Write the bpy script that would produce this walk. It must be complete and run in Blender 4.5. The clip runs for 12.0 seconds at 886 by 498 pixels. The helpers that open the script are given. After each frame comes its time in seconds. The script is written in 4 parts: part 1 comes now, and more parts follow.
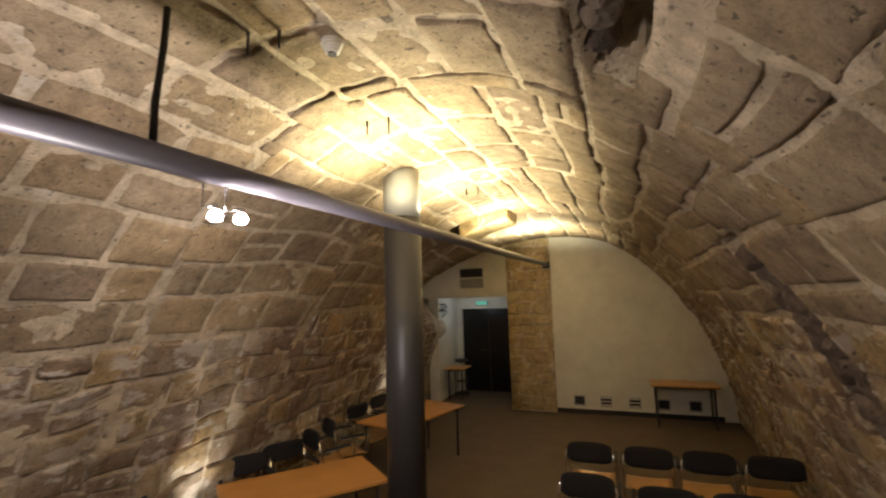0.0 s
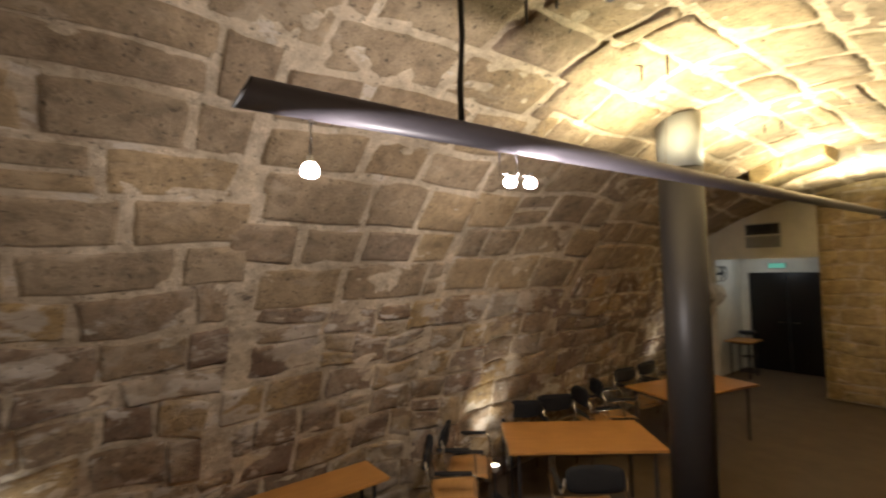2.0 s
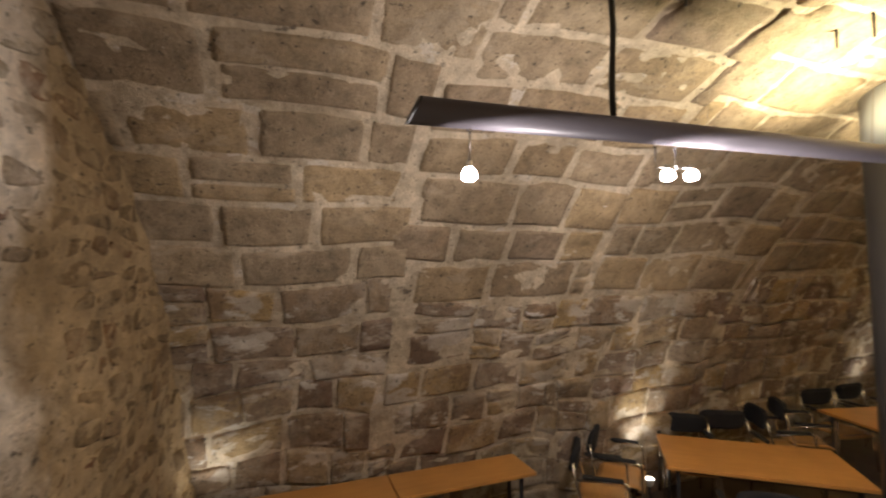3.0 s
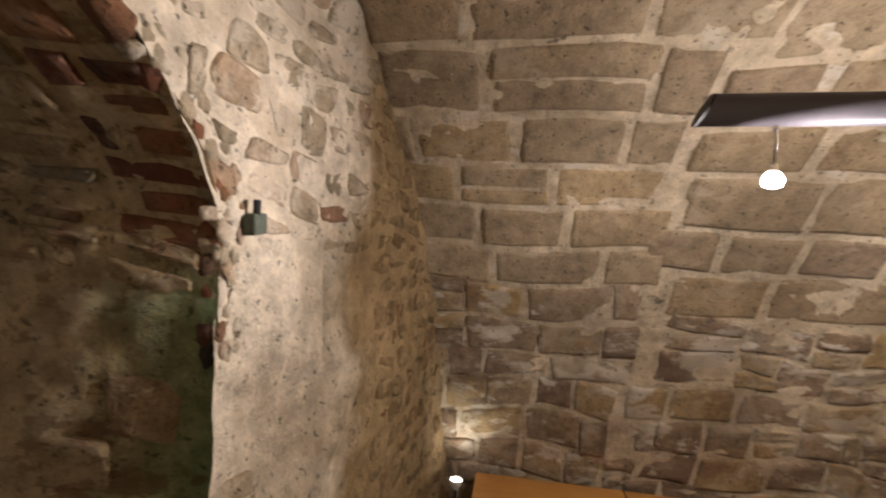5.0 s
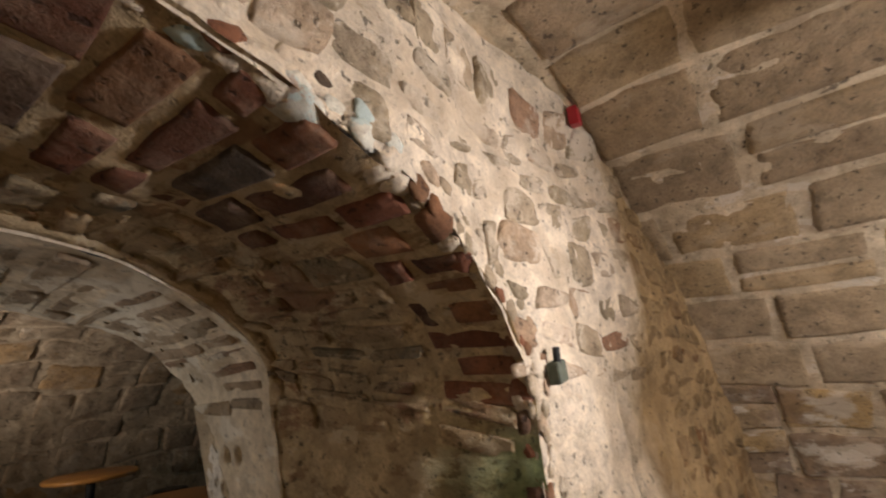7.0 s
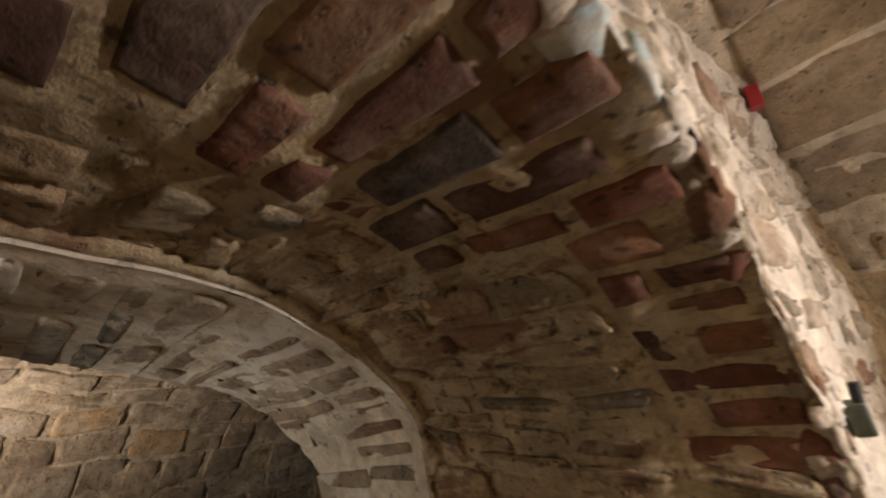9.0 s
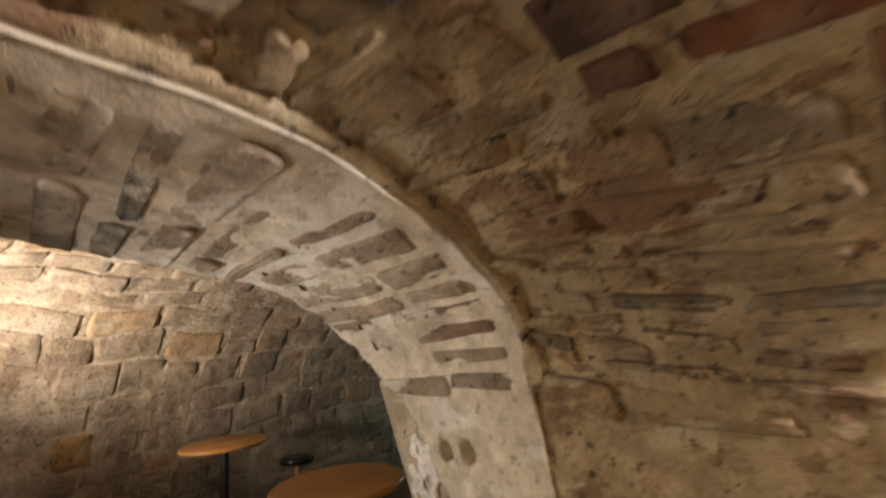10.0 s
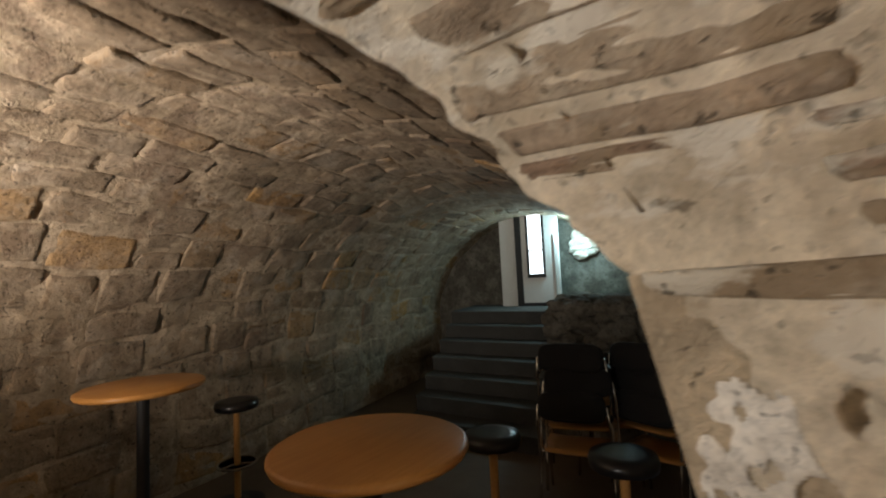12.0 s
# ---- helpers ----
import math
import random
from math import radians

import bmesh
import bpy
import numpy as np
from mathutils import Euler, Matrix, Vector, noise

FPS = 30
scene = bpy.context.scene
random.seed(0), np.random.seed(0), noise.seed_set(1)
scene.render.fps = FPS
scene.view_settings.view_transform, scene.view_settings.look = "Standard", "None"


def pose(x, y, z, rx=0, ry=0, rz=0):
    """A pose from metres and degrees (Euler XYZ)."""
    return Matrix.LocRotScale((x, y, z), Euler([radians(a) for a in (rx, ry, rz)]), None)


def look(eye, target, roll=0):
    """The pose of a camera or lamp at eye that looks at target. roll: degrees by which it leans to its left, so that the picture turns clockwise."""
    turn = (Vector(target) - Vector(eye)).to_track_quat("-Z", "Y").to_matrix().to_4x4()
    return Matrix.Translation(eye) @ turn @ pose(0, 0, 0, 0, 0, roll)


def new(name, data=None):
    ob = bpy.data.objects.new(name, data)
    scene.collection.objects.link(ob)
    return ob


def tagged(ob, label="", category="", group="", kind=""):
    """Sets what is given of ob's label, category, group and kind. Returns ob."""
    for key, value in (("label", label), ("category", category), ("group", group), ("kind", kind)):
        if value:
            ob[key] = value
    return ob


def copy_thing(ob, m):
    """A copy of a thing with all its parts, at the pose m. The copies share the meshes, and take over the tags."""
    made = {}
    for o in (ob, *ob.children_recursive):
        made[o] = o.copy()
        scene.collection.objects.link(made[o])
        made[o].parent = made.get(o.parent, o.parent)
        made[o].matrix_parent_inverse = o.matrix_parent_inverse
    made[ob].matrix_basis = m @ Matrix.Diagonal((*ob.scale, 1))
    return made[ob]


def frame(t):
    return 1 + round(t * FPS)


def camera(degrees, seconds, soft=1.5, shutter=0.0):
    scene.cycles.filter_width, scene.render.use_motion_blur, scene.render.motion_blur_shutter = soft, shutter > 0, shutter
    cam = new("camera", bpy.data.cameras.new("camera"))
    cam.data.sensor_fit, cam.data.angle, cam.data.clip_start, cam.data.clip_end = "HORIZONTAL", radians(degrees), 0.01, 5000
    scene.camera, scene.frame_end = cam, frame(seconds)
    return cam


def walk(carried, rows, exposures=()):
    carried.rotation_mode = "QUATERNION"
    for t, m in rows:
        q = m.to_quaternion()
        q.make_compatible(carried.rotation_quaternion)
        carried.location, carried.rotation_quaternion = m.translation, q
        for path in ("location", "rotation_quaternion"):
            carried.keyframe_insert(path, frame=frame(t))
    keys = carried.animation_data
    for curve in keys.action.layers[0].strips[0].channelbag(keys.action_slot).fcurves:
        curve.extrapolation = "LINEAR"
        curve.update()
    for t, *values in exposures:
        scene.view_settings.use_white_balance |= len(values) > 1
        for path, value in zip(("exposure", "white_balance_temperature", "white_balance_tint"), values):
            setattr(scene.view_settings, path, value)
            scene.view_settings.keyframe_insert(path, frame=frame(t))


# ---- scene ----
cam = camera(89.1, 12.0, soft=2.0, shutter=0.5)
PATH = [
    (0, (0.489, 0.737, 2.396), (-0.234, 2.589, 2.614), -1.7),
    (0.5, (0.451, 0.698, 2.376), (-0.446, 2.478, 2.532), -1.7),
    (1, (0.323, 0.7, 2.404), (-0.774, 2.368, 2.521), -1.0),
    (1.5, (0.327, 0.651, 2.383), (-1.022, 2.126, 2.478), -1.3),
    (2, (0.369, 0.633, 2.386), (-1.215, 1.851, 2.469), -1.5),
    (2.5, (0.414, 0.592, 2.379), (-1.364, 1.503, 2.47), -1.4),
    (3, (0.436, 0.549, 2.367), (-1.444, 1.224, 2.466), -0.9),
    (3.5, (0.461, 0.523, 2.353), (-1.495, 0.93, 2.456), -0.1),
    (5.5, (0.459, 0.358, 2.437), (-1.462, -0.182, 2.566), 2.1),
    (6, (0.492, 0.287, 2.473), (-1.329, -0.49, 2.755), -0.7),
    (6.5, (0.516, 0.233, 2.502), (-1.186, -0.73, 2.925), -3.7),
    (7, (0.518, 0.207, 2.509), (-1.052, -0.913, 3.042), -4.8),
    (9, (0.53, -0.29, 2.567), (-0.877, -1.505, 3.305), -7.2),
    (9.5, (0.498, -0.498, 2.613), (-0.897, -1.772, 3.27), -6.0),
    (10, (0.439, -0.689, 2.569), (-0.973, -2.047, 2.971), -5.5),
    (10.5, (0.359, -1.001, 2.538), (-1.046, -2.394, 2.831), -4.5),
    (11, (0.299, -1.258, 2.524), (-1.196, -2.572, 2.726), -3.6),
    (11.5, (0.293, -1.549, 2.528), (-1.342, -2.691, 2.675), -4.1),
    (12, (0.289, -1.809, 2.469), (-1.394, -2.882, 2.605), -2.8),
]
walk(cam, [(t, look(eye, target, roll)) for t, eye, target, roll in PATH],
     [(0, 0.0), (1.0, -0.02), (2.0, 0.0), (3.0, 0.08), (3.5, 0.15), (5.5, 0.55), (7.0, 0.7), (8.8, 0.8), (9.2, 1.15), (9.5, 1.75), (10.2, 2.05), (12, 1.8)])
# ---------------------------------------------------------------- world and light
world = bpy.data.worlds.new("cellar_world")
scene.world = world
world.use_nodes = True
world.node_tree.nodes["Background"].inputs[0].default_value = (0.02, 0.022, 0.025, 1)
world.node_tree.nodes["Background"].inputs[1].default_value = 0.3


def lamp(name, kind, at, energy, colour, size=0.03, target=None, angle=None, blend=0.4):
    d = bpy.data.lights.new(name, kind)
    d.energy, d.color = energy, colour
    if kind == "AREA":
        d.size = size
    else:
        d.shadow_soft_size = size
    if angle:
        d.spot_size, d.spot_blend = radians(angle), blend
    ob = new(name, d)
    ob.matrix_world = look(at, target) if target else pose(*at)
    return ob


COOLW = (1.0, 0.91, 0.88)

# ---------------------------------------------------------------- materials


def material(name, colour, rough=0.6, metal=0.0):
    m = bpy.data.materials.new(name)
    m.use_nodes = True
    b = m.node_tree.nodes["Principled BSDF"]
    b.inputs["Base Color"].default_value = (*colour, 1)
    b.inputs["Roughness"].default_value = rough
    b.inputs["Metallic"].default_value = metal
    return m


def ramp_node(nt, stops):
    r = nt.nodes.new("ShaderNodeValToRGB")
    e = r.color_ramp.elements
    while len(e) < len(stops):
        e.new(0.5)
    for el, (p, c) in zip(e, stops):
        el.position, el.color = p, (*c, 1)
    return r


def noise_node(nt, coord, scale, detail=5.0, rough=0.6):
    n = nt.nodes.new("ShaderNodeTexNoise")
    n.inputs["Scale"].default_value, n.inputs["Detail"].default_value, n.inputs["Roughness"].default_value = scale, detail, rough
    nt.links.new(coord, n.inputs["Vector"])
    return n


def mix_node(nt, mode, fac, a, b):
    m = nt.nodes.new("ShaderNodeMix")
    m.data_type, m.blend_type = "RGBA", mode
    for sock, v in ((m.inputs[0], fac), (m.inputs[6], a), (m.inputs[7], b)):
        if isinstance(v, (int, float)):
            sock.default_value = v
        elif isinstance(v, tuple):
            sock.default_value = (*v, 1)
        else:
            nt.links.new(v, sock)
    return m.outputs[2]


def stone_material(name, stops, island=False, stain=(0.62, 0.55, 0.42), stain_amount=0.5, bump=0.5, dark=0.55, rough=0.92, blotch=(), bare_shade_from=None, algae=None, pits=0.6):
    """Weathered stone: a tone per stone, cloudy patches, mortar smears, pits and grain."""
    m = bpy.data.materials.new(name)
    m.use_nodes = True
    nt = m.node_tree
    b = nt.nodes["Principled BSDF"]
    b.inputs["Roughness"].default_value = rough
    geo = nt.nodes.new("ShaderNodeNewGeometry")
    pos = geo.outputs["Position"]
    if island:
        rnd = geo.outputs["Random Per Island"]
    else:
        rnd = nt.nodes.new("ShaderNodeObjectInfo").outputs["Random"]
    tone = ramp_node(nt, stops)
    tone.color_ramp.interpolation = "LINEAR"
    nt.links.new(rnd, tone.inputs[0])
    big = noise_node(nt, pos, 2.3, 4, 0.6)
    mid = noise_node(nt, pos, 11, 6, 0.65)
    fine = noise_node(nt, pos, 70, 6, 0.7)
    cr = ramp_node(nt, [(0.3, (0.5, 0.47, 0.43)), (0.5, (0.95, 0.93, 0.9)), (0.7, (1.35, 1.32, 1.27))])
    nt.links.new(mid.outputs[0], cr.inputs[0])
    col = mix_node(nt, "MULTIPLY", 0.75, tone.outputs[0], cr.outputs[0])
    fr = ramp_node(nt, [(0.3, (dark, dark, dark)), (0.5, (1, 1, 1)), (0.75, (1.15, 1.13, 1.1))])
    nt.links.new(fine.outputs[0], fr.inputs[0])
    col = mix_node(nt, "MULTIPLY", 0.8, col, fr.outputs[0])
    sm = noise_node(nt, pos, 4.3, 8, 0.72)
    sr = ramp_node(nt, [(0.48, (0, 0, 0)), (0.6, (stain_amount,) * 3)])
    nt.links.new(sm.outputs[0], sr.inputs[0])
    col = mix_node(nt, "MIX", sr.outputs[0], col, stain)
    for k, (tint, scale, start, amount) in enumerate(blotch):
        mp = nt.nodes.new("ShaderNodeMapping")
        mp.inputs["Location"].default_value = (3.7 * k + 1.3, 5.1 * k, 2.9 * k)
        mp.inputs["Scale"].default_value = (1.0, 0.55, 1.0)
        nt.links.new(pos, mp.inputs[0])
        bn = noise_node(nt, mp.outputs[0], scale, 7, 0.62)
        br = ramp_node(nt, [(start, (0, 0, 0)), (start + 0.035, (amount,) * 3)])
        nt.links.new(bn.outputs[0], br.inputs[0])
        col = mix_node(nt, "MIX", br.outputs[0], col, tint)
    gr = ramp_node(nt, [(0.35, (0.72, 0.68, 0.62)), (0.65, (1.12, 1.1, 1.08))])
    nt.links.new(big.outputs[0], gr.inputs[0])
    col = mix_node(nt, "MULTIPLY", 0.8, col, gr.outputs[0])
    if bare_shade_from:
        # past this x limewash ends; the brown stone has corner shade painted in
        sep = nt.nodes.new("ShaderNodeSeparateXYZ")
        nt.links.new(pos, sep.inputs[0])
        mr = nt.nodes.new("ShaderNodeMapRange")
        mr.inputs["From Min"].default_value, mr.inputs["From Max"].default_value = bare_shade_from + 0.12, bare_shade_from - 0.12
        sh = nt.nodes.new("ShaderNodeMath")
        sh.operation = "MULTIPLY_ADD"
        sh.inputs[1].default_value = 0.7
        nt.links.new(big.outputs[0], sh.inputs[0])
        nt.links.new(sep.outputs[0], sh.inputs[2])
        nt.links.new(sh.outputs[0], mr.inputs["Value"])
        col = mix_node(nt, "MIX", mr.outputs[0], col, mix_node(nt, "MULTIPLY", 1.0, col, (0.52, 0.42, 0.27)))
    if algae:
        # green growth near one edge along y, below a height
        sep = nt.nodes.new("ShaderNodeSeparateXYZ")
        nt.links.new(pos, sep.inputs[0])
        fac = None
        for axis, (a, c) in ((1, algae[0]), (2, algae[1])):
            mr = nt.nodes.new("ShaderNodeMapRange")
            mr.inputs["From Min"].default_value, mr.inputs["From Max"].default_value = a, c
            sh = nt.nodes.new("ShaderNodeMath")
            sh.operation = "MULTIPLY_ADD"
            sh.inputs[1].default_value = 0.3
            nt.links.new(sm.outputs[0], sh.inputs[0])
            nt.links.new(sep.outputs[axis], sh.inputs[2])
            nt.links.new(sh.outputs[0], mr.inputs["Value"])
            if fac is None:
                fac = mr.outputs[0]
            else:
                mu = nt.nodes.new("ShaderNodeMath")
                mu.operation = "MULTIPLY"
                nt.links.new(fac, mu.inputs[0])
                nt.links.new(mr.outputs[0], mu.inputs[1])
                fac = mu.outputs[0]
        col = mix_node(nt, "MIX", fac, col, mix_node(nt, "MULTIPLY", 1.0, col, (0.45, 0.72, 0.55)))
    pit = noise_node(nt, pos, 34, 3, 0.55)
    pr = ramp_node(nt, [(0.62, (1, 1, 1)), (0.68, (1 - pits,) * 3)])
    nt.links.new(pit.outputs[0], pr.inputs[0])
    col = mix_node(nt, "MULTIPLY", 1.0, col, pr.outputs[0])
    nt.links.new(col, b.inputs["Base Color"])
    deep = nt.nodes.new("ShaderNodeMath")
    deep.operation = "MULTIPLY_ADD"
    deep.inputs[1].default_value = 0.35
    nt.links.new(pr.outputs[0], deep.inputs[0])
    add = nt.nodes.new("ShaderNodeMath")
    add.operation = "MULTIPLY_ADD"
    add.inputs[1].default_value = 0.35
    nt.links.new(fine.outputs[0], add.inputs[0])
    nt.links.new(mid.outputs[0], deep.inputs[2])
    nt.links.new(deep.outputs[0], add.inputs[2])
    bp = nt.nodes.new("ShaderNodeBump")
    bp.inputs["Strength"].default_value, bp.inputs["Distance"].default_value = bump, 0.03
    nt.links.new(add.outputs[0], bp.inputs["Height"])
    nt.links.new(bp.outputs[0], b.inputs["Normal"])
    return m


def plaster_material(name, colour, bump=0.15, patch=0.12, scale=3.0, rough=0.85):
    m = bpy.data.materials.new(name)
    m.use_nodes = True
    nt = m.node_tree
    b = nt.nodes["Principled BSDF"]
    b.inputs["Roughness"].default_value = rough
    pos = nt.nodes.new("ShaderNodeNewGeometry").outputs["Position"]
    n1, n2 = noise_node(nt, pos, scale, 6, 0.65), noise_node(nt, pos, scale * 22, 4, 0.6)
    lo, hi = tuple(v * (1 - patch) for v in colour), tuple(min(1, v * (1 + patch * 0.6)) for v in colour)
    r = ramp_node(nt, [(0.3, lo), (0.7, hi)])
    nt.links.new(n1.outputs[0], r.inputs[0])
    r2 = ramp_node(nt, [(0.3, (1 - patch,) * 3), (0.6, (1, 1, 1))])
    nt.links.new(n2.outputs[0], r2.inputs[0])
    nt.links.new(mix_node(nt, "MULTIPLY", 0.8, r.outputs[0], r2.outputs[0]), b.inputs["Base Color"])
    bp = nt.nodes.new("ShaderNodeBump")
    bp.inputs["Strength"].default_value, bp.inputs["Distance"].default_value = bump, 0.01
    nt.links.new(n2.outputs[0], bp.inputs["Height"])
    nt.links.new(bp.outputs[0], b.inputs["Normal"])
    return m


def wood_material(name, lo, hi, rough=0.35, stretch=(2, 30, 30)):
    m = bpy.data.materials.new(name)
    m.use_nodes = True
    nt = m.node_tree
    b = nt.nodes["Principled BSDF"]
    b.inputs["Roughness"].default_value = rough
    tc = nt.nodes.new("ShaderNodeTexCoord")
    mp = nt.nodes.new("ShaderNodeMapping")
    mp.inputs["Scale"].default_value = stretch
    nt.links.new(tc.outputs["Object"], mp.inputs[0])
    n = noise_node(nt, mp.outputs[0], 2.0, 5, 0.6)
    r = ramp_node(nt, [(0.3, lo), (0.7, hi)])
    nt.links.new(n.outputs[0], r.inputs[0])
    w = noise_node(nt, tc.outputs["Object"], 3.0, 3, 0.5)
    r2 = ramp_node(nt, [(0.3, (0.85,) * 3), (0.7, (1.08,) * 3)])
    nt.links.new(w.outputs[0], r2.inputs[0])
    nt.links.new(mix_node(nt, "MULTIPLY", 0.8, r.outputs[0], r2.outputs[0]), b.inputs["Base Color"])
    return m


def glow_material(name, colour, strength):
    m = bpy.data.materials.new(name)
    m.use_nodes = True
    nt = m.node_tree
    e = nt.nodes.new("ShaderNodeEmission")
    e.inputs[0].default_value, e.inputs[1].default_value = (*colour, 1), strength
    nt.links.new(e.outputs[0], nt.nodes["Material Output"].inputs[0])
    return m


HALL_TONES = [(0.0, (0.2, 0.135, 0.09)), (0.2, (0.29, 0.215, 0.135)), (0.4, (0.25, 0.18, 0.125)), (0.6, (0.33, 0.25, 0.155)), (0.78, (0.4, 0.28, 0.125)), (0.9, (0.35, 0.29, 0.22)), (1.0, (0.23, 0.15, 0.105))]
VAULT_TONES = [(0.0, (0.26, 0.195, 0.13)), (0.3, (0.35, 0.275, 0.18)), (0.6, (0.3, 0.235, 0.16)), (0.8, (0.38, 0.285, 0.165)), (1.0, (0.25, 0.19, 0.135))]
BAR_TONES = [(0.0, (0.27, 0.215, 0.155)), (0.3, (0.37, 0.295, 0.21)), (0.6, (0.32, 0.26, 0.19)), (0.78, (0.38, 0.295, 0.2)), (0.9, (0.46, 0.285, 0.11)), (1.0, (0.28, 0.24, 0.19))]
RUBBLE_TONES = [(0.0, (0.39, 0.295, 0.17)), (0.3, (0.45, 0.345, 0.205)), (0.45, (0.31, 0.18, 0.1)), (0.6, (0.44, 0.34, 0.21)), (0.8, (0.49, 0.385, 0.24)), (0.88, (0.12, 0.115, 0.085)), (1.0, (0.37, 0.24, 0.135))]
BRICK_TONES = [(0.0, (0.17, 0.062, 0.032)), (0.3, (0.09, 0.045, 0.03)), (0.5, (0.27, 0.13, 0.06)), (0.68, (0.05, 0.042, 0.032)), (0.85, (0.2, 0.085, 0.045)), (1.0, (0.22, 0.085, 0.04))]
RING_TONES = [(0.0, (0.36, 0.28, 0.2)), (0.3, (0.44, 0.36, 0.27)), (0.55, (0.30, 0.19, 0.13)), (0.7, (0.42, 0.35, 0.27)), (0.9, (0.17, 0.16, 0.125)), (1.0, (0.4, 0.32, 0.23))]
FACE_TONES = [(0.0, (0.36, 0.3, 0.21)), (0.4, (0.46, 0.38, 0.28)), (0.6, (0.33, 0.28, 0.2)), (0.8, (0.5, 0.42, 0.33)), (0.93, (0.44, 0.33, 0.23)), (1.0, (0.34, 0.2, 0.13))]
M_STONE = stone_material("hall_stone", HALL_TONES, stain=(0.44, 0.38, 0.3), stain_amount=0.5, bump=0.75, blotch=(((0.52, 0.46, 0.38), 3.2, 0.56, 0.8), ((0.16, 0.1, 0.065), 2.2, 0.56, 0.6), ((0.6, 0.56, 0.49), 7.0, 0.6, 0.75), ((0.07, 0.055, 0.04), 9.0, 0.66, 0.7)))
M_STONE_REST = stone_material("hall_stone_rest", HALL_TONES, island=True, stain=(0.44, 0.38, 0.3), stain_amount=0.5, bump=0.75, blotch=(((0.52, 0.46, 0.38), 3.2, 0.56, 0.8), ((0.16, 0.1, 0.065), 2.2, 0.56, 0.6), ((0.6, 0.56, 0.49), 7.0, 0.6, 0.75), ((0.07, 0.055, 0.04), 9.0, 0.66, 0.7)))
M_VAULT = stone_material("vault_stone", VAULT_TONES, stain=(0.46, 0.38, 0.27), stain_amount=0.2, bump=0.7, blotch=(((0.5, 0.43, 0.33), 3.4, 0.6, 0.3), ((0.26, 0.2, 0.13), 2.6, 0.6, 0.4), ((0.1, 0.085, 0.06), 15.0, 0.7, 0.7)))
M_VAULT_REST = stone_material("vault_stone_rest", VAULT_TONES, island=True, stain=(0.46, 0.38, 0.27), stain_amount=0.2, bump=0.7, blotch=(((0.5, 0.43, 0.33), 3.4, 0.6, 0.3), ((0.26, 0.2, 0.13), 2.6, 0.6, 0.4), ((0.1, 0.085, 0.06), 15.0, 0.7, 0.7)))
M_BAR = stone_material("bar_stone", BAR_TONES, stain=(0.46, 0.39, 0.3), stain_amount=0.5, bump=0.9, blotch=(((0.46, 0.4, 0.32), 3.6, 0.58, 0.6), ((0.18, 0.125, 0.085), 2.4, 0.57, 0.5), ((0.4, 0.25, 0.11), 2.9, 0.64, 0.5), ((0.09, 0.075, 0.055), 14.0, 0.68, 0.75)))
M_BAR_REST = stone_material("bar_stone_rest", BAR_TONES, island=True, stain=(0.46, 0.39, 0.3), stain_amount=0.5, bump=0.9, blotch=(((0.46, 0.4, 0.32), 3.6, 0.58, 0.6), ((0.18, 0.125, 0.085), 2.4, 0.57, 0.5), ((0.4, 0.25, 0.11), 2.9, 0.64, 0.5), ((0.09, 0.075, 0.055), 14.0, 0.68, 0.75)))
M_RUBBLE = stone_material("rubble_stone", RUBBLE_TONES, stain=(0.47, 0.37, 0.23), stain_amount=0.8, bump=1.0, pits=0.55, blotch=(((0.24, 0.12, 0.065), 4.5, 0.59, 0.75), ((0.07, 0.068, 0.05), 6.0, 0.66, 0.9), ((0.58, 0.49, 0.34), 6.5, 0.57, 0.85), ((0.26, 0.17, 0.09), 15.0, 0.56, 0.7), ((0.07, 0.06, 0.045), 17.0, 0.67, 0.8)))
M_RUBBLE_REST = stone_material("rubble_stone_rest", RUBBLE_TONES, island=True, stain=(0.47, 0.37, 0.23), stain_amount=0.8, bump=1.0, pits=0.55, blotch=(((0.24, 0.12, 0.065), 4.5, 0.59, 0.75), ((0.07, 0.068, 0.05), 6.0, 0.66, 0.9), ((0.58, 0.49, 0.34), 6.5, 0.57, 0.85), ((0.26, 0.17, 0.09), 15.0, 0.56, 0.7), ((0.07, 0.06, 0.045), 17.0, 0.67, 0.8)))
M_BRICK = stone_material("old_brick", BRICK_TONES, stain=(0.5, 0.4, 0.3), stain_amount=0.25)
M_RING = stone_material("ring_stone", RING_TONES, stain=(0.6, 0.53, 0.42), stain_amount=0.6, bump=0.7, blotch=(((0.34, 0.26, 0.17), 3.5, 0.55, 0.65), ((0.14, 0.125, 0.09), 5.5, 0.63, 0.85), ((0.76, 0.72, 0.62), 3.0, 0.56, 0.85)))
M_PIER = stone_material("pier_stone", [(0.0, (0.40, 0.31, 0.16)), (0.5, (0.5, 0.4, 0.22)), (1.0, (0.44, 0.34, 0.19))], stain=(0.5, 0.42, 0.28), stain_amount=0.4)
# past x -1.2 the face stones carry the shade towards the corner
M_FACE = stone_material("pale_face_stone", FACE_TONES, stain=(0.72, 0.65, 0.54), stain_amount=0.7, bump=0.9, blotch=(((0.42, 0.31, 0.2), 4.0, 0.63, 0.5), ((0.76, 0.69, 0.58), 5.0, 0.56, 0.75), ((0.12, 0.1, 0.075), 11.0, 0.68, 0.85)), bare_shade_from=-1.2)
